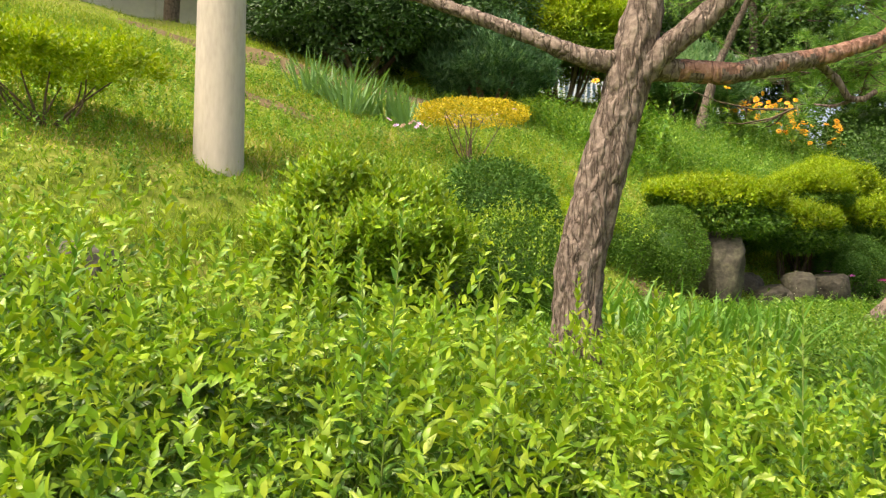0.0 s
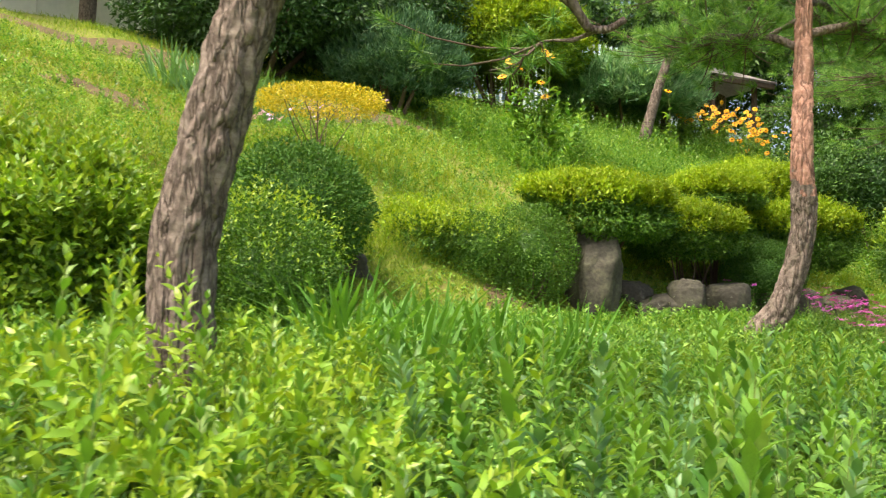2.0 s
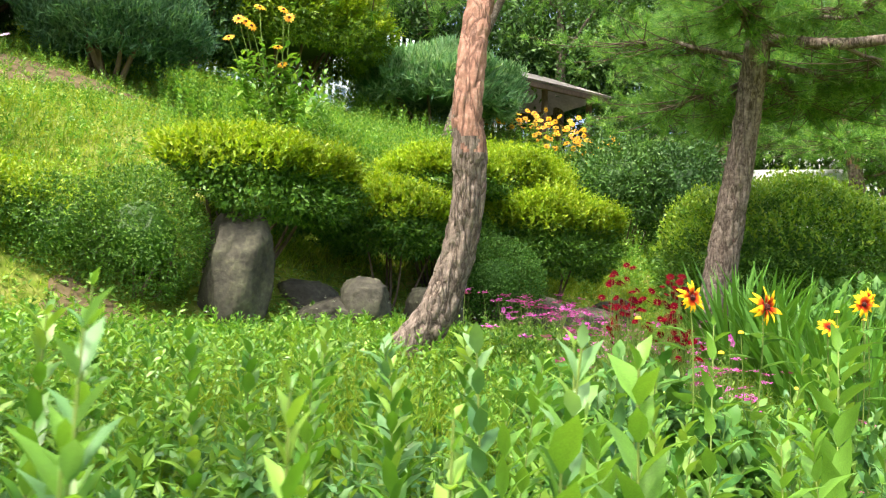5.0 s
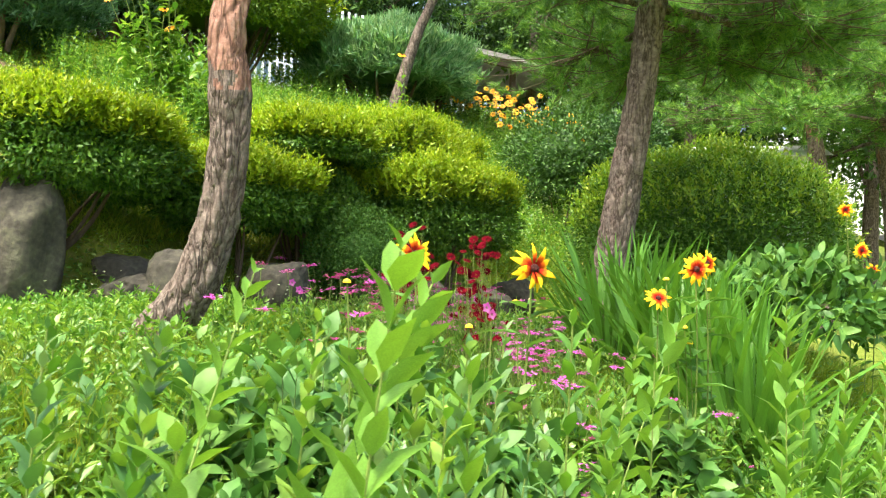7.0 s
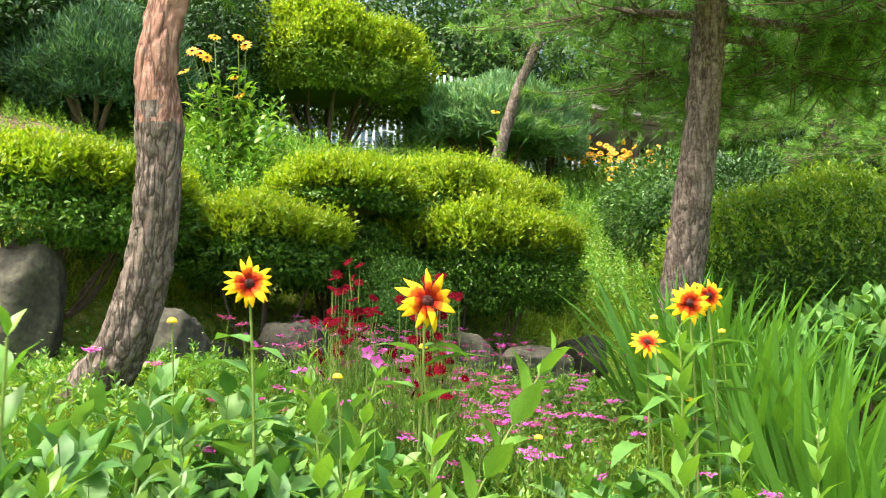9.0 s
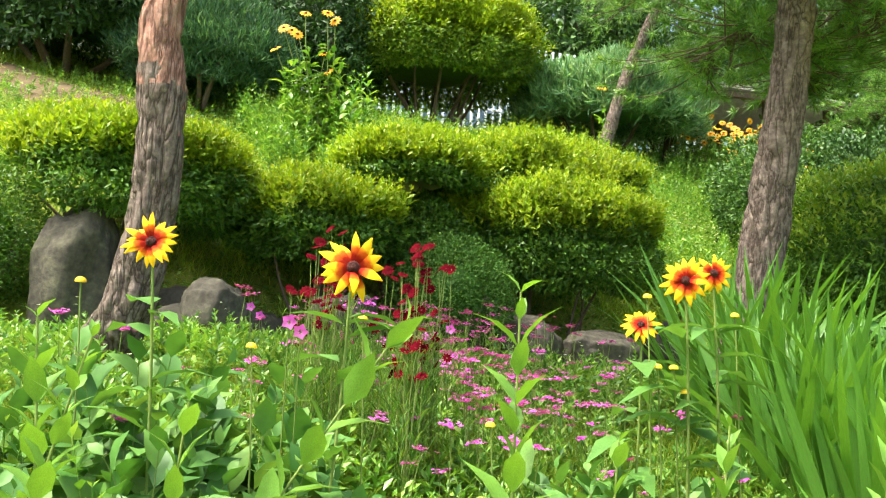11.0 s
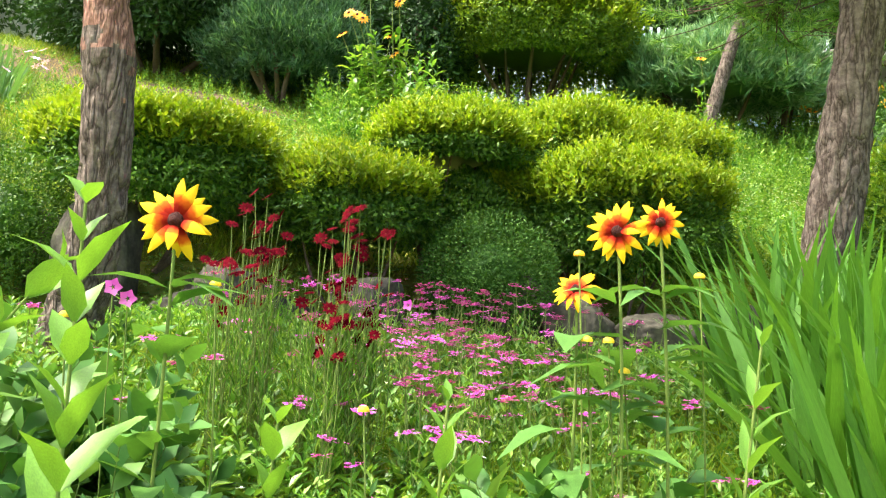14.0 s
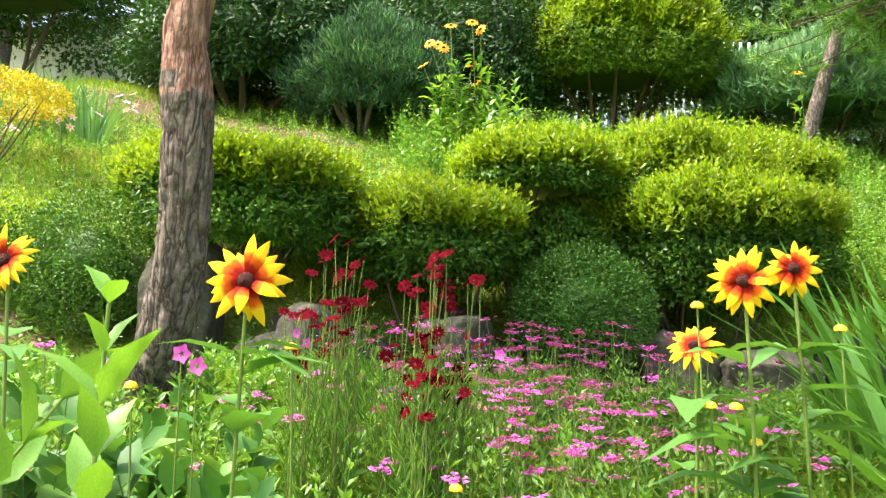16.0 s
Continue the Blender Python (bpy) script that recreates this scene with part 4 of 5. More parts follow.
for k, b in enumerate(((-1.76, 4.0, 1.3, 0.2, 0.2, 0.2), (-2.35, 3.95, 1.28, 0.26, 0.22, 0.22), (-0.03, 5.0, 1.1, 0.14, 0.16, 0.34), (0.0, 7.1, 1.5, 0.3, 0.25, 0.26), (0.62, 7.0, 1.3, 0.3, 0.25, 0.3),
                       (2.62, 7.88, 1.34, 0.2, 0.22, 0.43), (3.3, 8.2, 1.2, 0.42, 0.2, 0.2), (3.42, 7.98, 1.34, 0.17, 0.15, 0.18), (3.93, 8.45, 1.32, 0.19, 0.17, 0.19), (4.86, 9.15, 1.3, 0.17, 0.16, 0.2),
                       (5.25, 9.35, 1.24, 0.28, 0.2, 0.16), (3.0, 8.5, 1.25, 0.3, 0.25, 0.24), (4.4, 9.4, 1.35, 0.35, 0.2, 0.28), (5.62, 9.75, 1.36, 0.16, 0.15, 0.16), (1.1, 8.0, 1.4, 0.4, 0.25, 0.3), (1.9, 8.15, 1.4, 0.35, 0.25, 0.35))):
    boulder(b[0], b[1], b[2] - (0.1 if b[0] > 2.8 else 0.0), *b[3:], turn=k * 0.7, seed=k * 3.1)

# ---- grass ----
def bank_height(x, y):
    """Growth is tall near the path and shorter in the flower bed and at the foot of the rocks."""
    u, v = to_uv(x, y)
    h = np.where((v > 1.8) & (v < 5.0), np.clip((3.7 - v) / 1.1, 0.35, 1.0), 1.0)
    return np.where((u > 7.1) & (u < 9.6) & (v > 1.5) & (v < 5.0), np.minimum(h, 0.7), h)


def sward(name, label, n, u0, u1, v0, v1, lo, hi, width, mat, keep=None, kind="stuff"):
    x, y = uv_scatter(n, u0, u1, v0, v1)
    if keep is not None:
        ok = keep(x, y)
        x, y = x[ok], y[ok]
    p = on_ground(x, y, 0.01)
    k = len(p)
    w = RNG.normal(size=(k, 3)) * np.array((0.45, 0.45, 0)) + np.array((0, 0, 1.0))
    patch = (0.75 + 0.45 * lumps(p, 1.6, 3.0)) * bank_height(x, y)
    co, fs = leaves(BLADE, p, w, RNG.normal(size=(k, 3)), RNG.uniform(lo, hi, k) * patch, width, RNG.uniform(0.0, 0.6, k))
    ob = piece(name, raw_mesh(name, co, fs, [mat]))
    return tagged(ob, label, "grass", "", kind)


def bare(x, y):
    """Soil shows under the conifers and in a few worn spots."""
    u, v = to_uv(x, y)
    under = np.exp(-(((x + 2.6) / 2.6) ** 2 + ((y - 10.9) / 0.8) ** 2)) + np.exp(-(((x + 0.2) / 1.6) ** 2 + ((y - 11.3) / 0.5) ** 2)) + 0.7 * np.exp(-(((x + 1.7) / 0.8) ** 2 + ((y - 8.6) / 0.35) ** 2))
    return RNG.random(len(x)) > under * 1.05


def leafy_stems(name, label, n, u0, u1, v0, v1, lo, hi, leaf, mat, nodes=8):
    """Upright leafy stems of soft weeds, packed over a patch."""
    x, y = uv_scatter(n, u0, u1, v0, v1)
    p = on_ground(x, y)
    hgt = RNG.uniform(lo, hi, n) * (1 + 0.3 * lumps(p, 2.3, 1.0)) * bank_height(x, y)
    lv, st = shoots(p, RNG.normal(size=(n, 3)) * 0.18 + np.array((0, 0, 1.0)), hgt, RNG.normal(size=(n, 3)) * 0.03, nodes, 0.25, leaf, leaf * 0.36, 1.0)
    co, fs = joined([leaves(QUAD, *lv, 0.15), st])
    return tagged(piece(name, raw_mesh(name, co, fs, [mat])), label, "weeds", "", "stuff")


sward("slope_grass", "rough yellow-green meadow grass on the slope", 170000, -4, 13, 5.0, 11.5, 0.06, 0.17, 0.009, GRASS, bare)
sward("upper_grass", "rough grass at the top of the slope", 40000, -8, 22, 8.0, 17, 0.08, 0.2, 0.012, GRASS, bare)
sward("bank_grass", "tall soft grass growing on the bank", 150000, -2, 13, 1.9, 5.2, 0.16, 0.46, 0.0045, GRASS)
sward("gully_grass", "long grass in the hollow between shrubs", 26000, 11, 18, 4.5, 9.5, 0.12, 0.28, 0.008, GRASS)

# low leafy weeds between the grass
def weed_carpet(name, label, n, u0, u1, v0, v1, leaf, mat, height=0.08, shape=QUAD):
    x, y = uv_scatter(n, u0, u1, v0, v1)
    ok = bare(x, y)
    x, y = x[ok], y[ok]
    k = len(x)
    p = on_ground(x, y) + np.array((0, 0, 1.0)) * RNG.uniform(0.0, height, (k, 1)) * ((1 + 0.8 * lumps(np.stack([x, y, x * 0], -1), 2.0, 5.0)) * bank_height(x, y))[:, None]
    w = RNG.normal(size=(k, 3)) * np.array((1, 1, 0.4)) + np.array((0, 0, 0.35))
    co, fs = leaves(shape, p, w, np.array((0, 0, 1.0)) + RNG.normal(size=(k, 3)) * 0.4, RNG.uniform(0.6, 1.3, k) * leaf, RNG.uniform(0.35, 0.6, k) * leaf, 0.15)
    ob = piece(name, raw_mesh(name, co, fs, [mat]))
    return tagged(ob, label, "weeds", "", "stuff")


sward("dry_grass", "dry straw-coloured grass among the green on the slope", 30000, -3, 6, 5.0, 10.5, 0.05, 0.15, 0.007, STRAW, lambda x, y: lumps(np.stack([x, y, x * 0], -1), 1.3, 9.0) > 0.15)
leafy_stems("slope_weed_stems", "soft weeds standing among the slope grass", 3500, -3, 12.5, 5.3, 10.0, 0.08, 0.2, 0.045, PALE, 6)


def soil_patch(label, cx, cy, rx, ry, turn):
    """Bare earth lying just over the ground sheet, with a ragged edge."""
    n, rings = 64, 14
    co = []
    for i in range(rings + 1):
        for j in range(n):
            a = j / n * 2 * math.pi
            r = i / rings * (1 + 0.25 * math.sin(3 * a + cx) + 0.12 * math.sin(7 * a + cy))
            px, py = math.cos(a) * rx * r, math.sin(a) * ry * r
            x, y = cx + px * math.cos(turn) - py * math.sin(turn), cy + px * math.sin(turn) + py * math.cos(turn)
            co.append((x, y, float(ground_z(x, y)) + 0.03 * (1 - (i / rings) ** 4) - 0.012 * (i == rings)))
    f = np.array([(i * n + j, i * n + (j + 1) % n, (i + 1) * n + (j + 1) % n, (i + 1) * n + j) for i in range(rings) for j in range(n)])
    return tagged(piece("soil_patch", raw_mesh("soil_patch", np.array(co), [f], [BARESOIL], True)), label, "soil", kind="structure")


soil_patch("bare brown soil under the yews", -2.0, 10.95, 1.8, 0.6, 0.05)
soil_patch("bare brown soil under the yews", -0.4, 11.2, 1.5, 0.5, 0.1)
soil_patch("worn brown earth in the slope grass", -1.75, 8.6, 0.55, 0.22, 0.1)
soil_patch("brown earth and litter at the foot of rocks", 2.0, 7.35, 0.35, 0.25, 0.6)
weed_carpet("clover_carpet", "low clover and weeds among the slope grass", 45000, -4, 13, 5.0, 10.5, 0.035, PALE)
weed_carpet("bank_weeds", "low leafy weeds covering the bank", 55000, -2.5, 13, 1.8, 5.0, 0.042, PALE, 0.24)
weed_carpet("path_edge_weeds", "low leafy weeds along the path edge", 30000, -3, 12, 0.75, 2.3, 0.05, HEDGE, 0.2)
weed_carpet("gully_weeds", "tall pale weeds in the hollow between shrubs", 22000, 11, 17, 4.8, 9.5, 0.045, PALE, 0.4)
weed_carpet("hilltop_weeds", "tall pale weeds at the top of the slope", 15000, 9, 19, 7.5, 11.5, 0.06, PALE, 0.3)


leafy_stems("bank_weed_stems", "thick growth of soft pale-green weeds on the bank", 4200, -1, 10.5, 1.8, 4.4, 0.18, 0.38, 0.05, PALE)
leafy_stems("edge_weed_stems", "thick growth of soft green weeds beside the path", 1500, 3, 10, 0.9, 2.0, 0.2, 0.4, 0.06, PALE)
leafy_stems("hollow_weed_stems", "tall pale weeds filling the hollow between shrubs", 1800, 10.5, 17, 5.0, 9.5, 0.25, 0.5, 0.06, PALE)
leafy_stems("crest_weed_stems", "tall pale weeds between azaleas and round tree", 1500, 8.3, 12.6, 6.7, 8.8, 0.25, 0.6, 0.06, PALE)
leafy_stems("hilltop_weed_stems", "tall pale weeds at the top of the slope", 1500, 12.5, 19, 8.0, 11.5, 0.3, 0.6, 0.08, PALE)


def speckle(name, label, n, u0, u1, v0, v1, size, mat, h0, h1):
    """Tiny flowers scattered over a patch, each a ring of petals on its own height."""
    x, y = uv_scatter(n, u0, u1, v0, v1)
    p = on_ground(x, y) + np.array((0, 0, 1.0)) * RNG.uniform(h0, h1, (n, 1))
    sets = []
    for a in range(5):
        an = a * 1.257
        d = np.tile(np.array((math.cos(an), math.sin(an), 0.35)), (n, 1)) + RNG.normal(size=(n, 3)) * 0.15
        sets.append(leaves(QUAD, p, d, np.array((0, 0, 1.0)) + d * 0, size, size * 0.7))
    co, fs = joined(sets)
    return tagged(piece(name, raw_mesh(name, co, fs, [mat])), label, "flowers", "", "stuff")


speckle("white_weed_flowers", "tiny white weed flowers dotted over the hollow", 1300, 11.2, 15.5, 5.0, 8.5, 0.012, WHITEP, 0.2, 0.5)
speckle("white_bank_flowers", "tiny white daisies dotted in the bank", 160, 6, 10, 1.6, 4.2, 0.01, WHITEP, 0.1, 0.25)

# ---- the hedge along the path ----
def leafy_plant(name, label, category, group, x, y, top, n, spread, nodes, leaf_l, leaf_w, mat, tip_mat=None, tips=0, wild=0.25, first=0.2, pairs=True, spreadang=0.95, foot=0.12):
    g = on_ground(x, y)
    ob = thing(name, g, label, category, group)
    h = top - g[2]
    an = RNG.uniform(0, 6.28, n)
    rr = np.sqrt(RNG.random(n))
    b = g + np.stack([np.cos(an) * rr * foot, np.sin(an) * rr * foot, np.zeros(n)], -1)
    ln = h * RNG.uniform(0.5, 1.0, n) * (1 - 0.25 * rr ** 2)
    w = np.stack([np.cos(an) * rr * spread / h, np.sin(an) * rr * spread / h, np.ones(n)], -1) + RNG.normal(size=(n, 3)) * wild * 0.3
    bow = np.stack([np.cos(an), np.sin(an), np.zeros(n)], -1) * (RNG.uniform(0, wild, n) * h)[:, None] + np.array((0, 0, -1.0)) * (RNG.uniform(0, 0.18, n) * h)[:, None]
    lv, st = shoots(b, w, ln, bow, nodes, first, leaf_l, leaf_w, spreadang, pairs)
    tagged(leaf_part("foliage", [leaves(LEAF, *lv, RNG.uniform(0, 0.25, len(lv[0])))], mat, ob), kind="stuff")
    tagged(leaf_part("stemwork", [st], STEM, ob), kind="stuff")
    if tips:
        m = tips
        an2, r2 = RNG.uniform(0, 6.28, m), np.sqrt(RNG.random(m)) * spread * 0.9
        b2 = g + np.stack([np.cos(an2) * r2, np.sin(an2) * r2, h * RNG.uniform(0.6, 0.8, m)], -1)
        w2 = RNG.normal(size=(m, 3)) * np.array((0.8, 0.8, 0.4)) + np.array((0, 0, 1.0))
        lv, st = shoots(b2, w2, RNG.uniform(0.2, 0.46, m), RNG.normal(size=(m, 3)) * 0.07 + np.array((0, 0, -0.05)), 14, 0.1, leaf_l * 0.85, leaf_w * 0.85, 0.85)
        tagged(leaf_part("new_growth", [leaves(LEAF, *lv, 0.05)], tip_mat or mat, ob, "yellow-green young shoots"), kind="stuff")
    return ob


k = 0
for u in np.arange(-2.6, 3.0, 0.42):
    for v in (1.15, 1.62, 2.12, 2.6, 3.05):
        if v > 2.4 and u > 1.9 - (v - 2.4) * 1.6:
            continue
        uu, vv = u + RNG.uniform(-0.12, 0.12), v + RNG.uniform(-0.1, 0.1)
        x, y = to_xy(uu, vv)
        gz0 = float(ground_z(x, y))
        top = 0.98 + 0.3 * (vv - 1.2) * min(1.0, max(0.25, (3.2 - uu) / 1.6)) + RNG.uniform(-0.1, 0.1)
        leafy_plant("hedge_shrub", "loose privet hedge plant with small yellow-green leaves along the path", "hedge", "path hedge", x, y, max(top, gz0 + 0.3), 64, 0.4, 16, 0.047, 0.018, HEDGE, HEDGE_TIP, 26, 0.75)

# weeds taking over from the hedge
for u in np.arange(2.3, 7.0, 0.3):
    for v in (0.85, 1.15, 1.5, 1.9, 2.3):
        if u > 5.6 and v > 1.0 + (6.8 - u) * 0.5:
            continue
        x, y = to_xy(u + RNG.uniform(-0.13, 0.13), v + RNG.uniform(-0.13, 0.13))
        gz0 = float(ground_z(x, y))
        top = max(1.13 + 0.03 * v - 0.012 * u + RNG.uniform(-0.13, 0.08), gz0 + 0.25)
        top += RNG.uniform(-0.22, 0.06)
        leafy_plant("tall_weed", "tall weed with pale green paired leaves", "weed", "path weeds", x, y, max(top, gz0 + 0.25), 18, 0.22, 18, 0.052, 0.021, MINT if RNG.random() < 0.22 else PALE, PALE, 0, 0.5, spreadang=1.2)
for u in np.arange(6.6, 11, 0.4):
    for v in (0.95, 1.4, 1.9):
        if 7.2 < u < 9.2 and v > 1.1:
            continue
        x, y = to_xy(u + RNG.uniform(-0.15, 0.15), v + RNG.uniform(-0.15, 0.15))
        leafy_plant("leafy_weed", "low pale-green leafy weed by the path", "weed", "path weeds", x, y, float(ground_z(x, y)) + RNG.uniform(0.3, 0.5), 14, 0.2, 10, 0.06, 0.026, PALE, None, 0, 0.25)

# ---- strap-leaved clumps ----
STRAPS = {m.name: unit_leaf("leaf_blade", STRAP, m, (0.03, 0.1, 0.18, 0.28, 0.42, 0.6)) for m in (LILYLEAF, BLUELEAF)}


def strap_clump(name, label, x, y, n, spread, lo, hi, width, mat, bend=0.5, foot=0.12, group=""):
    g = on_ground(x, y)
    ob = thing(name, g, label, "plant", group)
    an, rr = RNG.uniform(0, 6.28, n), np.sqrt(RNG.random(n))
    d = np.stack([np.cos(an), np.sin(an), np.zeros(n)], -1)
    p = g + d * (rr * foot)[:, None] - np.array((0, 0, 0.02))
    w = d * (rr * spread)[:, None] + np.array((0, 0, 1.0)) + RNG.normal(size=(n, 3)) * 0.08
    face = np.cross(np.cross(w, np.array((0, 0, 1.0)) + RNG.normal(size=(n, 3)) * 0.2), w)
    leaf_objects("leaf_blade", STRAPS[mat.name], ob, p, w, face, RNG.uniform(lo, hi, n), RNG.uniform(0.7, 1.2, n) * width)
    return ob


for x, y, n, s, lo, hi in ((5.92, 8.05, 90, 0.55, 0.5, 0.85), (6.2, 7.9, 95, 0.55, 0.55, 0.92), (6.38, 7.75, 70, 0.6, 0.5, 0.85), (6.1, 8.3, 70, 0.65, 0.5, 0.85), (6.3, 7.25, 95, 0.6, 0.5, 0.85), (6.1, 7.5, 70, 0.55, 0.45, 0.8), (6.42, 6.95, 45, 0.6, 0.4, 0.65)):
    strap_clump("daylily_clump", "dense clump of arching bright green daylily leaves", x, y, int(n * 0.9), s * 0.52, lo * 1.05, hi * 1.1, 0.041, LILYLEAF, 0.55, 0.16, "daylilies")
for x, y in ((1.0, 4.75), (1.35, 5.0), (1.65, 5.05), (1.3, 4.55), (0.85, 5.05), (1.75, 4.7), (2.0, 5.15)):
    strap_clump("iris_clump", "upright clump of bright green sword leaves", x, y, 46, 0.5, 0.3, 0.52, 0.03, LILYLEAF, 0.25, 0.16, "irises")
for x, y in ((-1.55, 9.5), (-1.25, 9.6), (-0.95, 9.65), (-0.65, 9.7), (-0.4, 9.55), (-1.1, 9.3)):
    strap_clump("iris_clump", "upright clump of grey-green iris leaves on the slope", x, y, 45, 0.4, 0.35, 0.6, 0.025, BLUELEAF, 0.3, 0.16, "irises")

# ---- gloriosa daisies ----
def petal_mesh():
    bm = bmesh.new()
    rows = []
    for i, (yy, w, z) in enumerate(((0.008, 0.004, 0.0), (0.022, 0.007, 0.004), (0.036, 0.0088, 0.005), (0.05, 0.006, 0.002), (0.063, 0.0006, -0.004))):
        rows.append([bm.verts.new((-w, yy, z - 0.002)), bm.verts.new((0, yy, z)), bm.verts.new((w, yy, z - 0.002))])
    for a, b in zip(rows, rows[1:]):
        for j in range(2):
            bm.faces.new((a[j], a[j + 1], b[j + 1], b[j])).smooth = True
    me = bpy.data.meshes.new("petal")
    bm.to_mesh(me)
    bm.free()
    me.materials.append(PETAL)
    return me


PETAL_ME = petal_mesh()
BROAD_LEAF = unit_leaf("leaf", LEAF, BROAD, (0.05, 0.15, 0.3, 0.45))


def cone_mesh(name, mat, r, h):
    bm = bmesh.new()
    bmesh.ops.create_icosphere(bm, subdivisions=3, radius=1.0)
    for v in bm.verts:
        d = v.co.copy()
        v.co = Vector((d.x * r, d.y * r, max(d.z, -0.2) * h)) * (1 + 0.12 * noise.noise(d * 9))
    me = bpy.data.meshes.new(name)
    bm.to_mesh(me)
    bm.free()
    me.materials.append(mat)
    return me


CENTRE_ME = cone_mesh("centre", CENTRE, 0.012, 0.012)
BUD_ME = cone_mesh("bud", YELLOWP, 0.012, 0.01)


def daisy(at, facing, size, petals=17, leaf_n=15, label="tall gloriosa daisy with yellow petals and dark red centre"):
    at = np.array(at, float)
    facing = np.array(facing, float)
    gx0, gy0 = at[0] - facing[0] * 0.05 + RNG.normal() * 0.03, at[1] - facing[1] * 0.05 + 0.04
    g = on_ground(gx0, gy0)
    ob = thing("gloriosa_daisy", g, label, "flower", "gloriosa daisies")
    back = at - facing * 0.012
    st = tubes(g[None] - (0, 0, 0.02), back[None], 0.004, 0.0032, np.array([(0.02, -0.015, 0)]), 9, 7)
    leaf_part("stem", [st], STEM, ob, smooth=True)
    head = new("flower_head")
    head.parent = ob
    q = Vector(facing).to_track_quat("Z", "Y").to_matrix().to_4x4()
    head.matrix_basis = Matrix.Translation(Vector(at - g)) @ q @ Matrix.Scale(size, 4)
    for i in range(petals):
        o = piece("petal", PETAL_ME, head)
        o.matrix_basis = Matrix.Rotation(i / petals * 2 * math.pi + RNG.normal() * 0.08, 4, "Z") @ Matrix.Rotation(RNG.normal() * 0.24 - 0.08, 4, "X") @ Matrix.Diagonal((RNG.uniform(0.85, 1.1), RNG.uniform(0.85, 1.1), 1, 1))
    piece("centre", CENTRE_ME, head, "dark brown domed centre")
    n = leaf_n
    s = RNG.uniform(0.15, 0.88, n)
    p = g + (back - g) * s[:, None]
    an = np.arange(n) * 2.4 + RNG.normal(size=n) * 0.3
    d = np.stack([np.cos(an), np.sin(an), RNG.uniform(0.1, 0.6, n)], -1)
    leaf_objects("leaf", BROAD_LEAF, ob, p, d, np.array((0, 0, 1.0)) + d * 0, RNG.uniform(0.1, 0.18, n), RNG.uniform(0.05, 0.085, n))
    return ob


def towards(p, x=5.7, y=4.3, z=1.25):
    d = np.array((x - p[0], y - p[1], z - p[2]))
    return d / np.linalg.norm(d)


for p, s, turn in (((4.54, 5.66, 1.305), 0.95, (-0.35, -0.1, 0.25)), ((4.925, 5.84, 1.285), 1.25, (0.2, 0.0, 0.1)), ((5.642, 6.295, 1.33), 1.0, (0.05, 0, 0.15)), ((5.715, 6.37, 1.36), 0.85, (0.25, 0, 0.1)), ((5.535, 6.4, 1.22), 0.85, (-0.1, 0, 0.7)),
                   ((7.5, 8.15, 1.6), 0.9, (0, 0, 0.3)), ((7.4, 8.16, 1.85), 0.8, (0, 0, 0.3)), ((7.6, 8.2, 1.48), 0.8, (0.3, 0, 0.5))):
    f = towards(p) + np.array(turn)
    daisy(p, f / np.linalg.norm(f), s)

# yellow buds
def bud(at):
    at = np.array(at)
    g = on_ground(at[0] + 0.02, at[1] + 0.02)
    ob = thing("daisy_bud", g, "round yellow daisy bud on a thin stem", "flower", "daisy buds")
    leaf_part("stem", [tubes(g[None], at[None], 0.0025, 0.002, np.array([(0.01, 0, 0)]), 6, 5)], STEM, ob)
    o = piece("bud", BUD_ME, ob)
    o.location = Vector(at - g)
    return ob


for b in ((5.65, 6.37, 1.05), (5.58, 6.33, 1.11), (5.62, 6.35, 1.11), (5.55, 6.36, 1.29), (5.78, 6.5, 1.26), (4.72, 5.8, 1.1), (4.9, 6.0, 1.18), (5.2, 6.1, 0.95), (4.35, 5.7, 1.22)):
    bud(b)

# ---- broad leafy plants round the daisies ----
for x, y, h, n in ((4.55, 5.7, 0.42, 9), (4.75, 5.75, 0.42, 9), (4.4, 5.9, 0.36, 8), (4.95, 5.85, 0.42, 8), (5.6, 6.45, 0.46, 8), (5.45, 6.5, 0.36, 7), (5.75, 6.5, 0.4, 7), (4.6, 6.1, 0.36, 8), (4.2, 5.7, 0.42, 8), (4.85, 5.6, 0.34, 8), (4.35, 5.4, 0.4, 9), (4.1, 5.2, 0.4, 9), (4.65, 5.45, 0.36, 8), (4.45, 5.55, 0.4, 8), (4.7, 5.95, 0.34, 8), (5.05, 5.7, 0.3, 7), (4.25, 6.0, 0.34, 8), (4.9, 5.45, 0.3, 8), (3.95, 5.5, 0.4, 8)):
    leafy_plant("daisy_plant", "leafy daisy plant with broad soft green leaves", "plant", "daisy foliage", x, y, float(ground_z(x, y)) + h + 0.2, n + 5, 0.2, 12, 0.11, 0.058, BROAD, None, 0, 0.15, 0.2, False)

# ---- dark red flowers ----
def head_mesh(name, petals, r, w, mat, tilt=0.3):
    an = np.arange(petals) / petals * 2 * np.pi
    d = np.stack([np.cos(an), np.sin(an), np.full(petals, tilt)], -1)
    co, fs = leaves(QUAD, d * 0.002, d, np.array((0, 0, 1.0)) + d * 0, r, w, 0.1)
    return raw_mesh(name, co, fs, [mat])


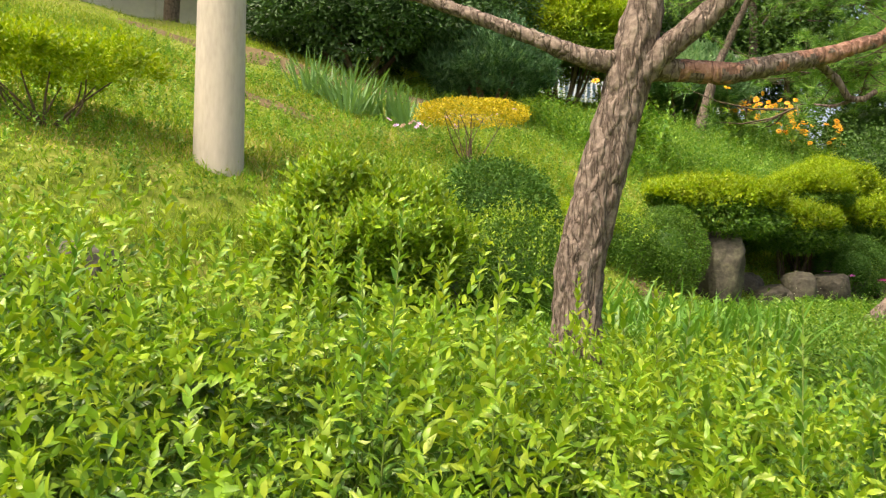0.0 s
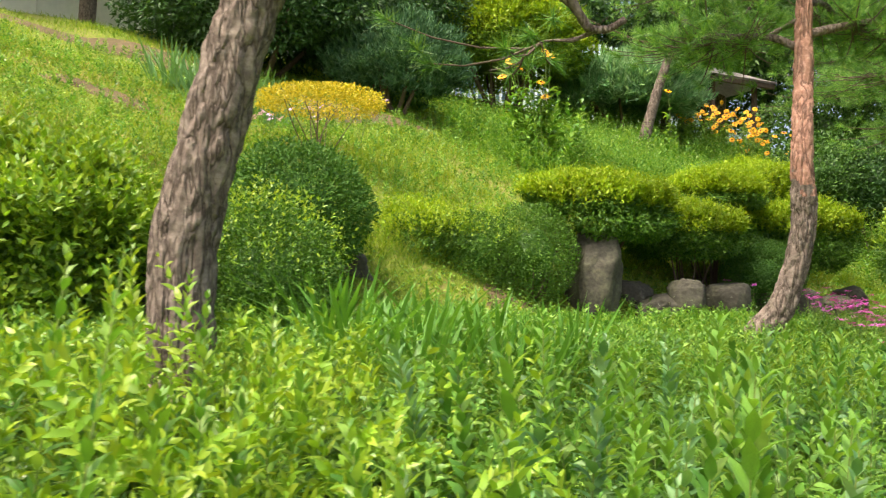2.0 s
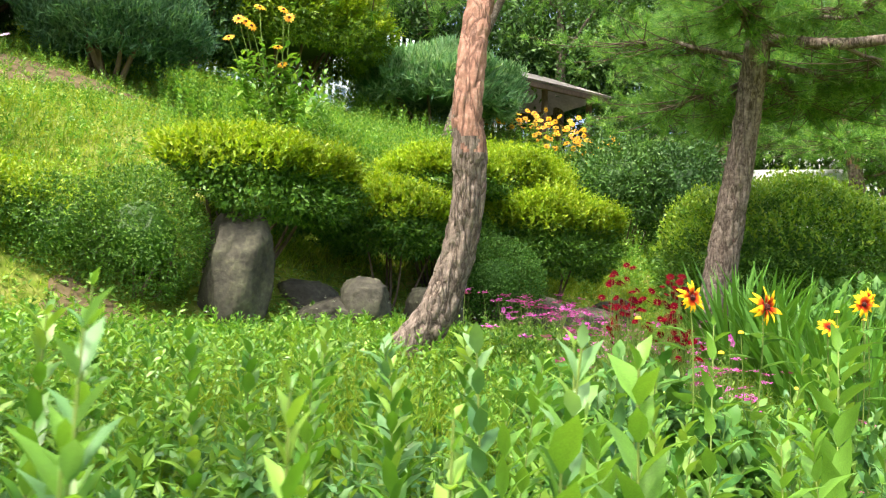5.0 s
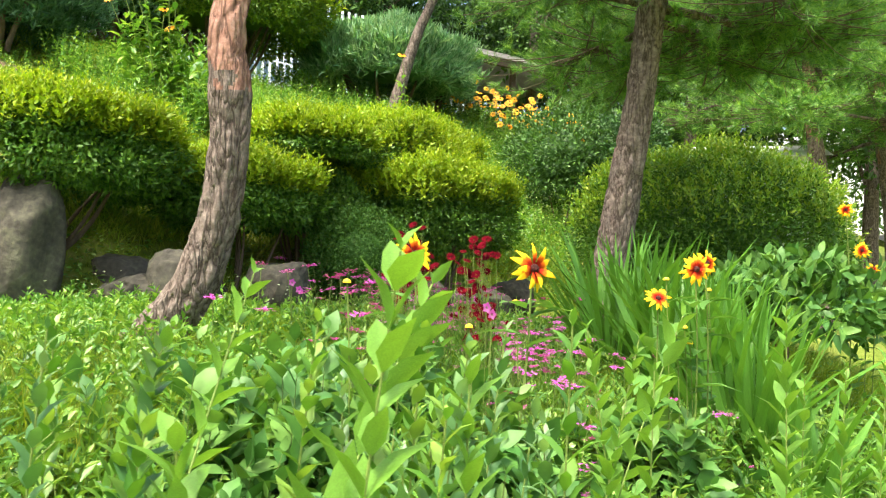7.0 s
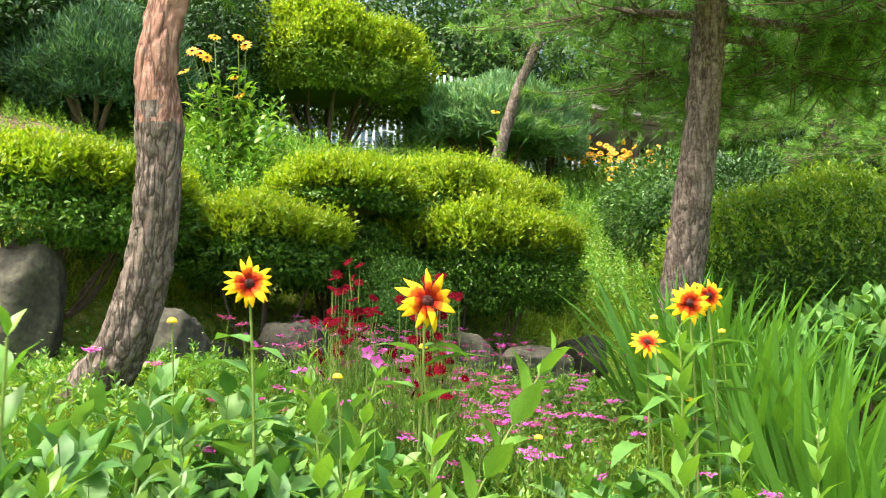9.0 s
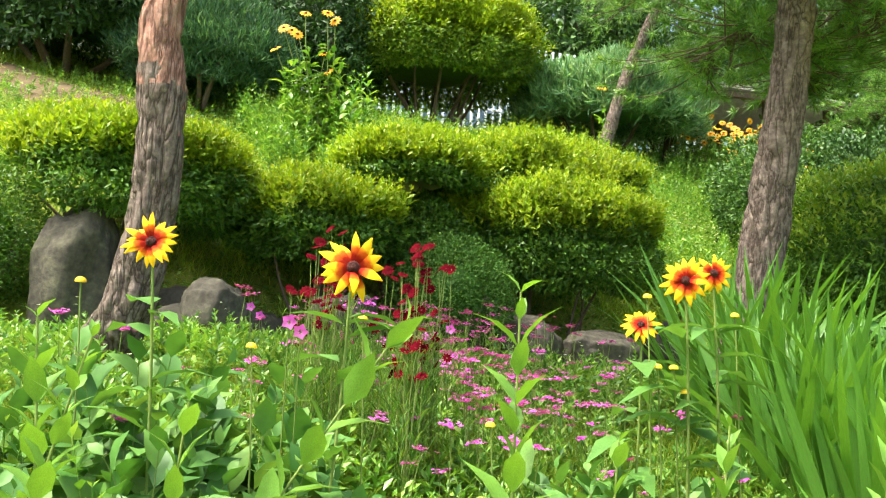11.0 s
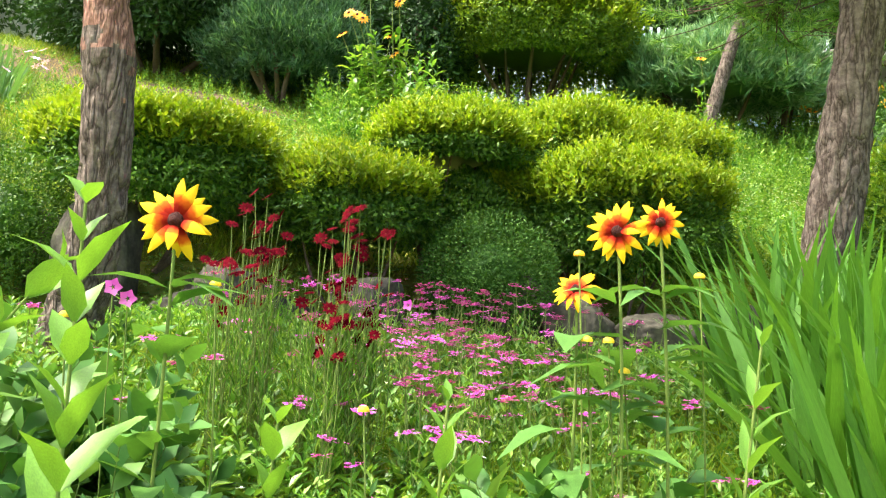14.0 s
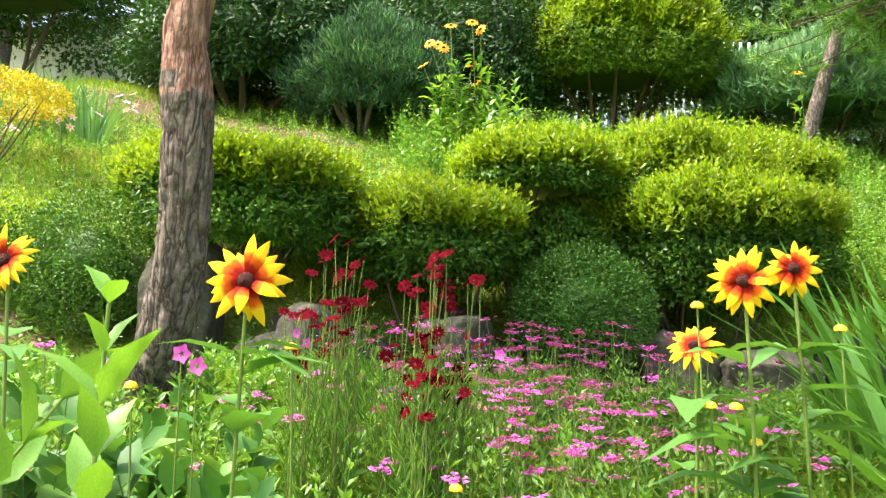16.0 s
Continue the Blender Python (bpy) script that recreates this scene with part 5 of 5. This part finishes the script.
RED_ME = head_mesh("flower", 10, 0.021, 0.011, RED)
for i in range(15):
    left = i < 6
    x, y = (4.6 + RNG.normal() * 0.035, 6.55 + RNG.normal() * 0.05) if left else (4.86 + RNG.normal() * 0.05, 6.62 + RNG.normal() * 0.06)
    g = on_ground(x, y)
    ob = thing("red_coreopsis", g, "slender plant with small dark red flowers and feathery leaves", "flower", "dark red flowers")
    h = RNG.uniform(0.62, 0.8)
    m = 8
    tip = g + np.stack([RNG.normal(size=m) * 0.03, RNG.normal(size=m) * 0.03, RNG.uniform(0.6, 1.0, m) * h], -1)
    for p in tip:
        leaf_part("stem", [tubes(g[None], p[None], 0.0018, 0.0012, RNG.normal(size=(1, 3)) * 0.01, 5, 4)], STEM, ob)
    lv, st = shoots(np.tile(g, (9, 1)), RNG.normal(size=(9, 3)) * 0.12 + np.array((0, 0, 1.0)), h * 0.7, RNG.normal(size=(9, 3)) * 0.04, 12, 0.1, 0.045, 0.003, 0.6)
    tagged(leaf_part("feathery_foliage", [leaves(QUAD, *lv)], PALE, ob), kind="stuff")
    for p in tip:
        o = piece("flower", RED_ME, ob)
        o.matrix_basis = Matrix.Translation(Vector(p - g)) @ Euler((RNG.uniform(0.3, 1.1), RNG.normal() * 0.3, RNG.normal() * 0.6)).to_matrix().to_4x4() @ Matrix.Scale(RNG.uniform(0.8, 1.2), 4)

# ---- pink flowers ----
def pink_head():
    n = 16
    c = np.stack([RNG.normal(size=n) * 0.014, RNG.normal(size=n) * 0.014, RNG.uniform(-0.004, 0.006, n)], -1)
    sets = []
    for a in range(5):
        d = np.tile(np.array((math.cos(a * 1.257), math.sin(a * 1.257), 0.15)), (n, 1)) + RNG.normal(size=(n, 3)) * 0.2
        sets.append(leaves(QUAD, c, d, np.array((0, 0, 1.0)) + d * 0, 0.0085, 0.006))
    co, fs = joined(sets)
    return raw_mesh("flower_head", co, fs, [PINK])


PINK_HEADS = [pink_head() for i in range(4)]
lv, st = shoots(np.zeros((3, 3)), RNG.normal(size=(3, 3)) * 0.15 + np.array((0, 0, 1.0)), 0.22, np.zeros((3, 3)), 7, 0.1, 0.04, 0.013, 1.0)
PINK_LEAVES = raw_mesh("leaves", *leaves(QUAD, *lv), [PALE])
co, fs = tubes(np.zeros((1, 3)), np.array([(0, 0, 0.33)]), 0.002, 0.0015, np.array([(0.008, 0, 0)]), 5, 4)
PINK_STEM = raw_mesh("stem", co, fs, [STEM])
for i in range(300):
    c = RNG.random()
    if c < 0.6:
        x, y = 4.95 + RNG.normal() * 0.36, 7.25 + RNG.normal() * 0.38
    elif c < 0.85:
        x, y = 5.0 + RNG.normal() * 0.5, 6.9 + RNG.normal() * 0.6
    else:
        x, y = 4.75 + RNG.normal() * 0.3, 8.1 + RNG.normal() * 0.25
    g = on_ground(x, y)
    s = RNG.uniform(0.7, 1.15)
    ob = thing("pink_campion", g, "small campion with a flat cluster of bright pink flowers", "flower", "pink flowers")
    ob.rotation_euler = (RNG.normal() * 0.12, RNG.normal() * 0.12, RNG.uniform(0, 6.28))
    ob.scale = (s, s, s)
    piece("stem", PINK_STEM, ob)
    piece("leaves", PINK_LEAVES, ob)
    h = tagged(piece("flower_head", PINK_HEADS[i % 4], ob), kind="stuff")
    h.location, h.scale = (0, 0, 0.33), (1.2, 1.2, 1.2)

# violet-pink open flowers among the leaves
VIOLET_ME = head_mesh("flower", 5, 0.017, 0.017, PINK, 0.15)
for p in ((4.8, 5.87, 1.14), (4.78, 5.85, 1.16), (4.9, 6.9, 1.2), (4.1, 7.0, 1.25), (4.13, 7.02, 1.22)):
    g = on_ground(p[0], p[1] + 0.03)
    ob = thing("pink_bindweed", g, "open pink flower with a pale centre on a thin stem", "flower", "pink bindweed")
    leaf_part("stem", [tubes(g[None], np.array([p]), 0.0018, 0.0014, None, 4, 4)], STEM, ob)
    o = piece("flower", VIOLET_ME, ob)
    o.matrix_basis = Matrix.Translation(Vector(np.array(p) - g)) @ Vector(towards(p)).to_track_quat("Z", "Y").to_matrix().to_4x4()

# ---- tall rudbeckias and other flowers up the slope ----
ORANGE_ME = head_mesh("flower", 11, 0.065, 0.03, ORANGE, 0.05)
def rudbeckia(x, y, tops, size=1.0, label="tall leafy rudbeckia with orange-yellow flowers on the slope", leafy=0):
    g = on_ground(x, y)
    ob = thing("tall_rudbeckia", g, label, "flower", "tall rudbeckias")
    t = np.array(tops, float)
    m = len(t)
    b = np.tile(g, (m, 1)) + RNG.normal(size=(m, 3)) * np.array((0.08, 0.08, 0))
    for i in range(m):
        leaf_part("stem", [tubes(b[i:i + 1], t[i:i + 1], 0.006, 0.004, RNG.normal(size=(1, 3)) * 0.02, 6, 5)], STEM, ob)
    k = m * (34 if size >= 1.0 else 14)
    s = RNG.uniform(0.1, 0.8, k)
    i = RNG.integers(0, m, k)
    d = RNG.normal(size=(k, 3)) * np.array((1, 1, 0.3)) + np.array((0, 0, 0.3))
    leaf_part("foliage", [leaves(LEAF, b[i] + (t - b)[i] * s[:, None], d, np.array((0, 0, 1.0)) + d * 0, RNG.uniform(0.1, 0.2, k), RNG.uniform(0.03, 0.06, k), 0.25)], PALE, ob)
    if leafy:
        q = np.tile(g, (leafy, 1)) + RNG.normal(size=(leafy, 3)) * np.array((0.28, 0.2, 0))
        lv, st = shoots(q, RNG.normal(size=(leafy, 3)) * 0.12 + np.array((0, 0, 1.0)), RNG.uniform(0.45, 1.05, leafy), RNG.normal(size=(leafy, 3)) * 0.06, 11, 0.15, 0.13, 0.045, 1.0)
        tagged(leaf_part("leafy_growth", [leaves(LEAF, *lv, 0.2), st], PALE, ob), kind="stuff")
    for p in t:
        o = piece("flower", ORANGE_ME, ob)
        f = towards(p, 4, 2, 1.2) + np.array((0, 0, 0.9)) + RNG.normal(size=3) * 0.35
        o.matrix_basis = Matrix.Translation(Vector(p - g)) @ Vector(f).to_track_quat("Z", "Y").to_matrix().to_4x4() @ Matrix.Scale(size, 4)
        c = piece("centre", CENTRE_ME, ob)
        c.matrix_basis = Matrix.Translation(Vector(p - g)) @ Matrix.Scale(1.3, 4)
    return ob


rudbeckia(2.55, 11.3, [(2.54, 11.1, 4.26), (2.6, 11.15, 4.2), (2.3, 11.13, 4.28), (2.17, 11.14, 4.12), (2.23, 11.14, 4.08), (2.1, 11.1, 4.13), (2.01, 11.15, 3.95), (2.55, 11.2, 3.72), (2.5, 11.2, 3.9)], leafy=34)
rudbeckia(4.9, 14.5, [(4.9, 14.44, 4.61)], 1.1, leafy=8)
rudbeckia(-4.6, 8.8, [(-4.55, 8.8, 3.85), (-4.4, 8.9, 3.8)], 1.0)
for x, y in ((6.2, 18.3), (6.6, 18.2), (7.0, 18.2), (7.4, 18.3), (6.5, 18.7), (7.8, 18.6), (7.0, 16.6), (7.9, 16.9)):
    g = on_ground(x, y)
    rudbeckia(x, y, [g + np.array((RNG.normal() * 0.25, RNG.normal() * 0.2, RNG.uniform(0.6, 1.15))) for i in range(14)], 0.99, "thick stand of yellow-orange flowers below the shelter")

LILAC_ME = head_mesh("flower", 6, 0.03, 0.014, LILAC, 0.3)
for cx, cy, cz, n in ((0.1, 8.9, 3.02, 10), (0.5, 9.1, 3.1, 6), (-0.35, 8.6, 2.88, 9)):
    g = on_ground(cx, cy)
    ob = thing("lilac_flower", g, "cluster of pale lilac flowers in the slope grass", "flower", "lilac flowers")
    tip = np.array((cx, cy, cz)) + RNG.normal(size=(n, 3)) * np.array((0.13, 0.08, 0.03))
    for p in tip:
        leaf_part("stem", [tubes(g[None], p[None], 0.003, 0.002, None, 3, 4)], STEM, ob)
    for p in tip:
        o = piece("flower", LILAC_ME, ob)
        o.matrix_basis = Matrix.Translation(Vector(p - g)) @ Euler((0.6, RNG.normal() * 0.3, RNG.normal())).to_matrix().to_4x4() @ Matrix.Scale(1.4, 4)

# ---- single tall shoots close to the path ----
SHOOT_LEAF = {m.name: unit_leaf("leaf", LEAF, m, (0.0, 0.06, 0.14, 0.24)) for m in (PALE, MINT, HEDGE_TIP)}


def near_shoot(foot, tip, leaf_l, leaf_w, nodes, mat=PALE, pairs=True, label="upright young privet shoot with pale green paired leaves", single=True):
    g = on_ground(*foot)
    ob = thing("privet_shoot", g, label, "plant", "privet shoots")
    w = np.array(tip) - g
    bow = np.array([(w[0] * 0.3, w[1] * 0.3, -0.03)])
    lv, st = shoots(g[None], (w - bow[0])[None], np.linalg.norm(w - bow[0]), bow, nodes * 2, 0.35, leaf_l, leaf_w, 0.85, pairs)
    if single:
        leaf_objects("leaf", SHOOT_LEAF[mat.name], ob, *lv)
    else:
        tagged(leaf_part("foliage", [leaves(LEAF, *lv, 0.1)], mat, ob), kind="stuff")
    co, fs = tubes(g[None], np.array(tip)[None], 0.0035, 0.0015, -bow * 0.25, 9, 6)
    leaf_part("stem", [(co, fs)], STEM, ob, smooth=True)
    return ob


near_shoot((5.4, 5.2), (5.395, 5.19, 1.19), 0.085, 0.034, 12)
near_shoot((5.85, 5.58), (5.94, 5.61, 1.1), 0.07, 0.02, 12)
near_shoot((5.48, 5.31), (5.52, 5.33, 1.0), 0.07, 0.03, 10)
near_shoot((5.62, 5.39), (5.67, 5.39, 1.03), 0.06, 0.024, 11)
near_shoot((4.72, 4.98), (5.2, 5.34, 1.15), 0.095, 0.042, 9)
near_shoot((4.98, 5.0), (5.02, 5.05, 1.03), 0.07, 0.026, 9)
near_shoot((4.05, 4.0), (4.5, 4.69, 1.19), 0.105, 0.042, 10)
near_shoot((4.0, 4.35), (4.2, 4.75, 1.2), 0.075, 0.03, 9)
near_shoot((4.3, 4.22), (4.42, 4.22, 1.21), 0.09, 0.042, 10)
near_shoot((4.75, 4.9), (4.95, 4.95, 1.1), 0.065, 0.026, 12)
near_shoot((5.0, 4.95), (4.85, 4.98, 1.12), 0.065, 0.03, 12)
near_shoot((1.7, 3.1), (1.68, 3.1, 1.25), 0.055, 0.022, 14)
near_shoot((2.3, 3.7), (2.32, 3.7, 1.22), 0.09, 0.035, 9)
near_shoot((2.6, 3.9), (2.62, 3.9, 1.2), 0.06, 0.024, 12)
near_shoot((3.2, 4.2), (3.22, 4.2, 1.15), 0.06, 0.024, 12)
near_shoot((2.9, 3.9), (2.93, 3.9, 1.22), 0.06, 0.024, 12)

for i in range(44):
    x, y = RNG.uniform(-1.7, 1.1), RNG.uniform(2.0, 3.0)
    top = float(np.interp(x, (-1.7, -0.3, 0.2, 1.1), (1.6, 1.54, 1.36, 1.3))) + RNG.uniform(-0.16, 0.1)
    near_shoot((x, y), (x + RNG.normal() * 0.06, y + RNG.normal() * 0.06, top), RNG.uniform(0.045, 0.06), RNG.uniform(0.016, 0.022), int(RNG.integers(11, 15)), PALE if i % 2 else HEDGE_TIP, single=False)

for i in range(85):
    u, v = RNG.uniform(2.2, 6.9), (RNG.uniform(0.68, 0.95) if i % 3 == 0 else RNG.uniform(0.95, 1.9))
    if u > 6.2 and v > 1.2:
        v = RNG.uniform(0.85, 1.15)
    x, y = to_xy(u, v)
    top = 1.2 - 0.02 * u + RNG.uniform(-0.12, 0.08)
    near_shoot((x, y), (x + RNG.normal() * 0.06, y + RNG.normal() * 0.06, top), RNG.uniform(0.055, 0.085), RNG.uniform(0.022, 0.032), int(RNG.integers(10, 14)), MINT if i % 4 == 0 else PALE, single=i < 20)

for i in range(11):
    u, v = 3.3 + 0.26 * i + RNG.uniform(-0.08, 0.08), RNG.uniform(0.62, 0.85)
    x, y = to_xy(u, v)
    top = 1.17 - 0.012 * u + RNG.uniform(-0.1, 0.04)
    near_shoot((x, y), (x + RNG.normal() * 0.05, y + RNG.normal() * 0.05, top), RNG.uniform(0.08, 0.1), RNG.uniform(0.032, 0.04), 10)
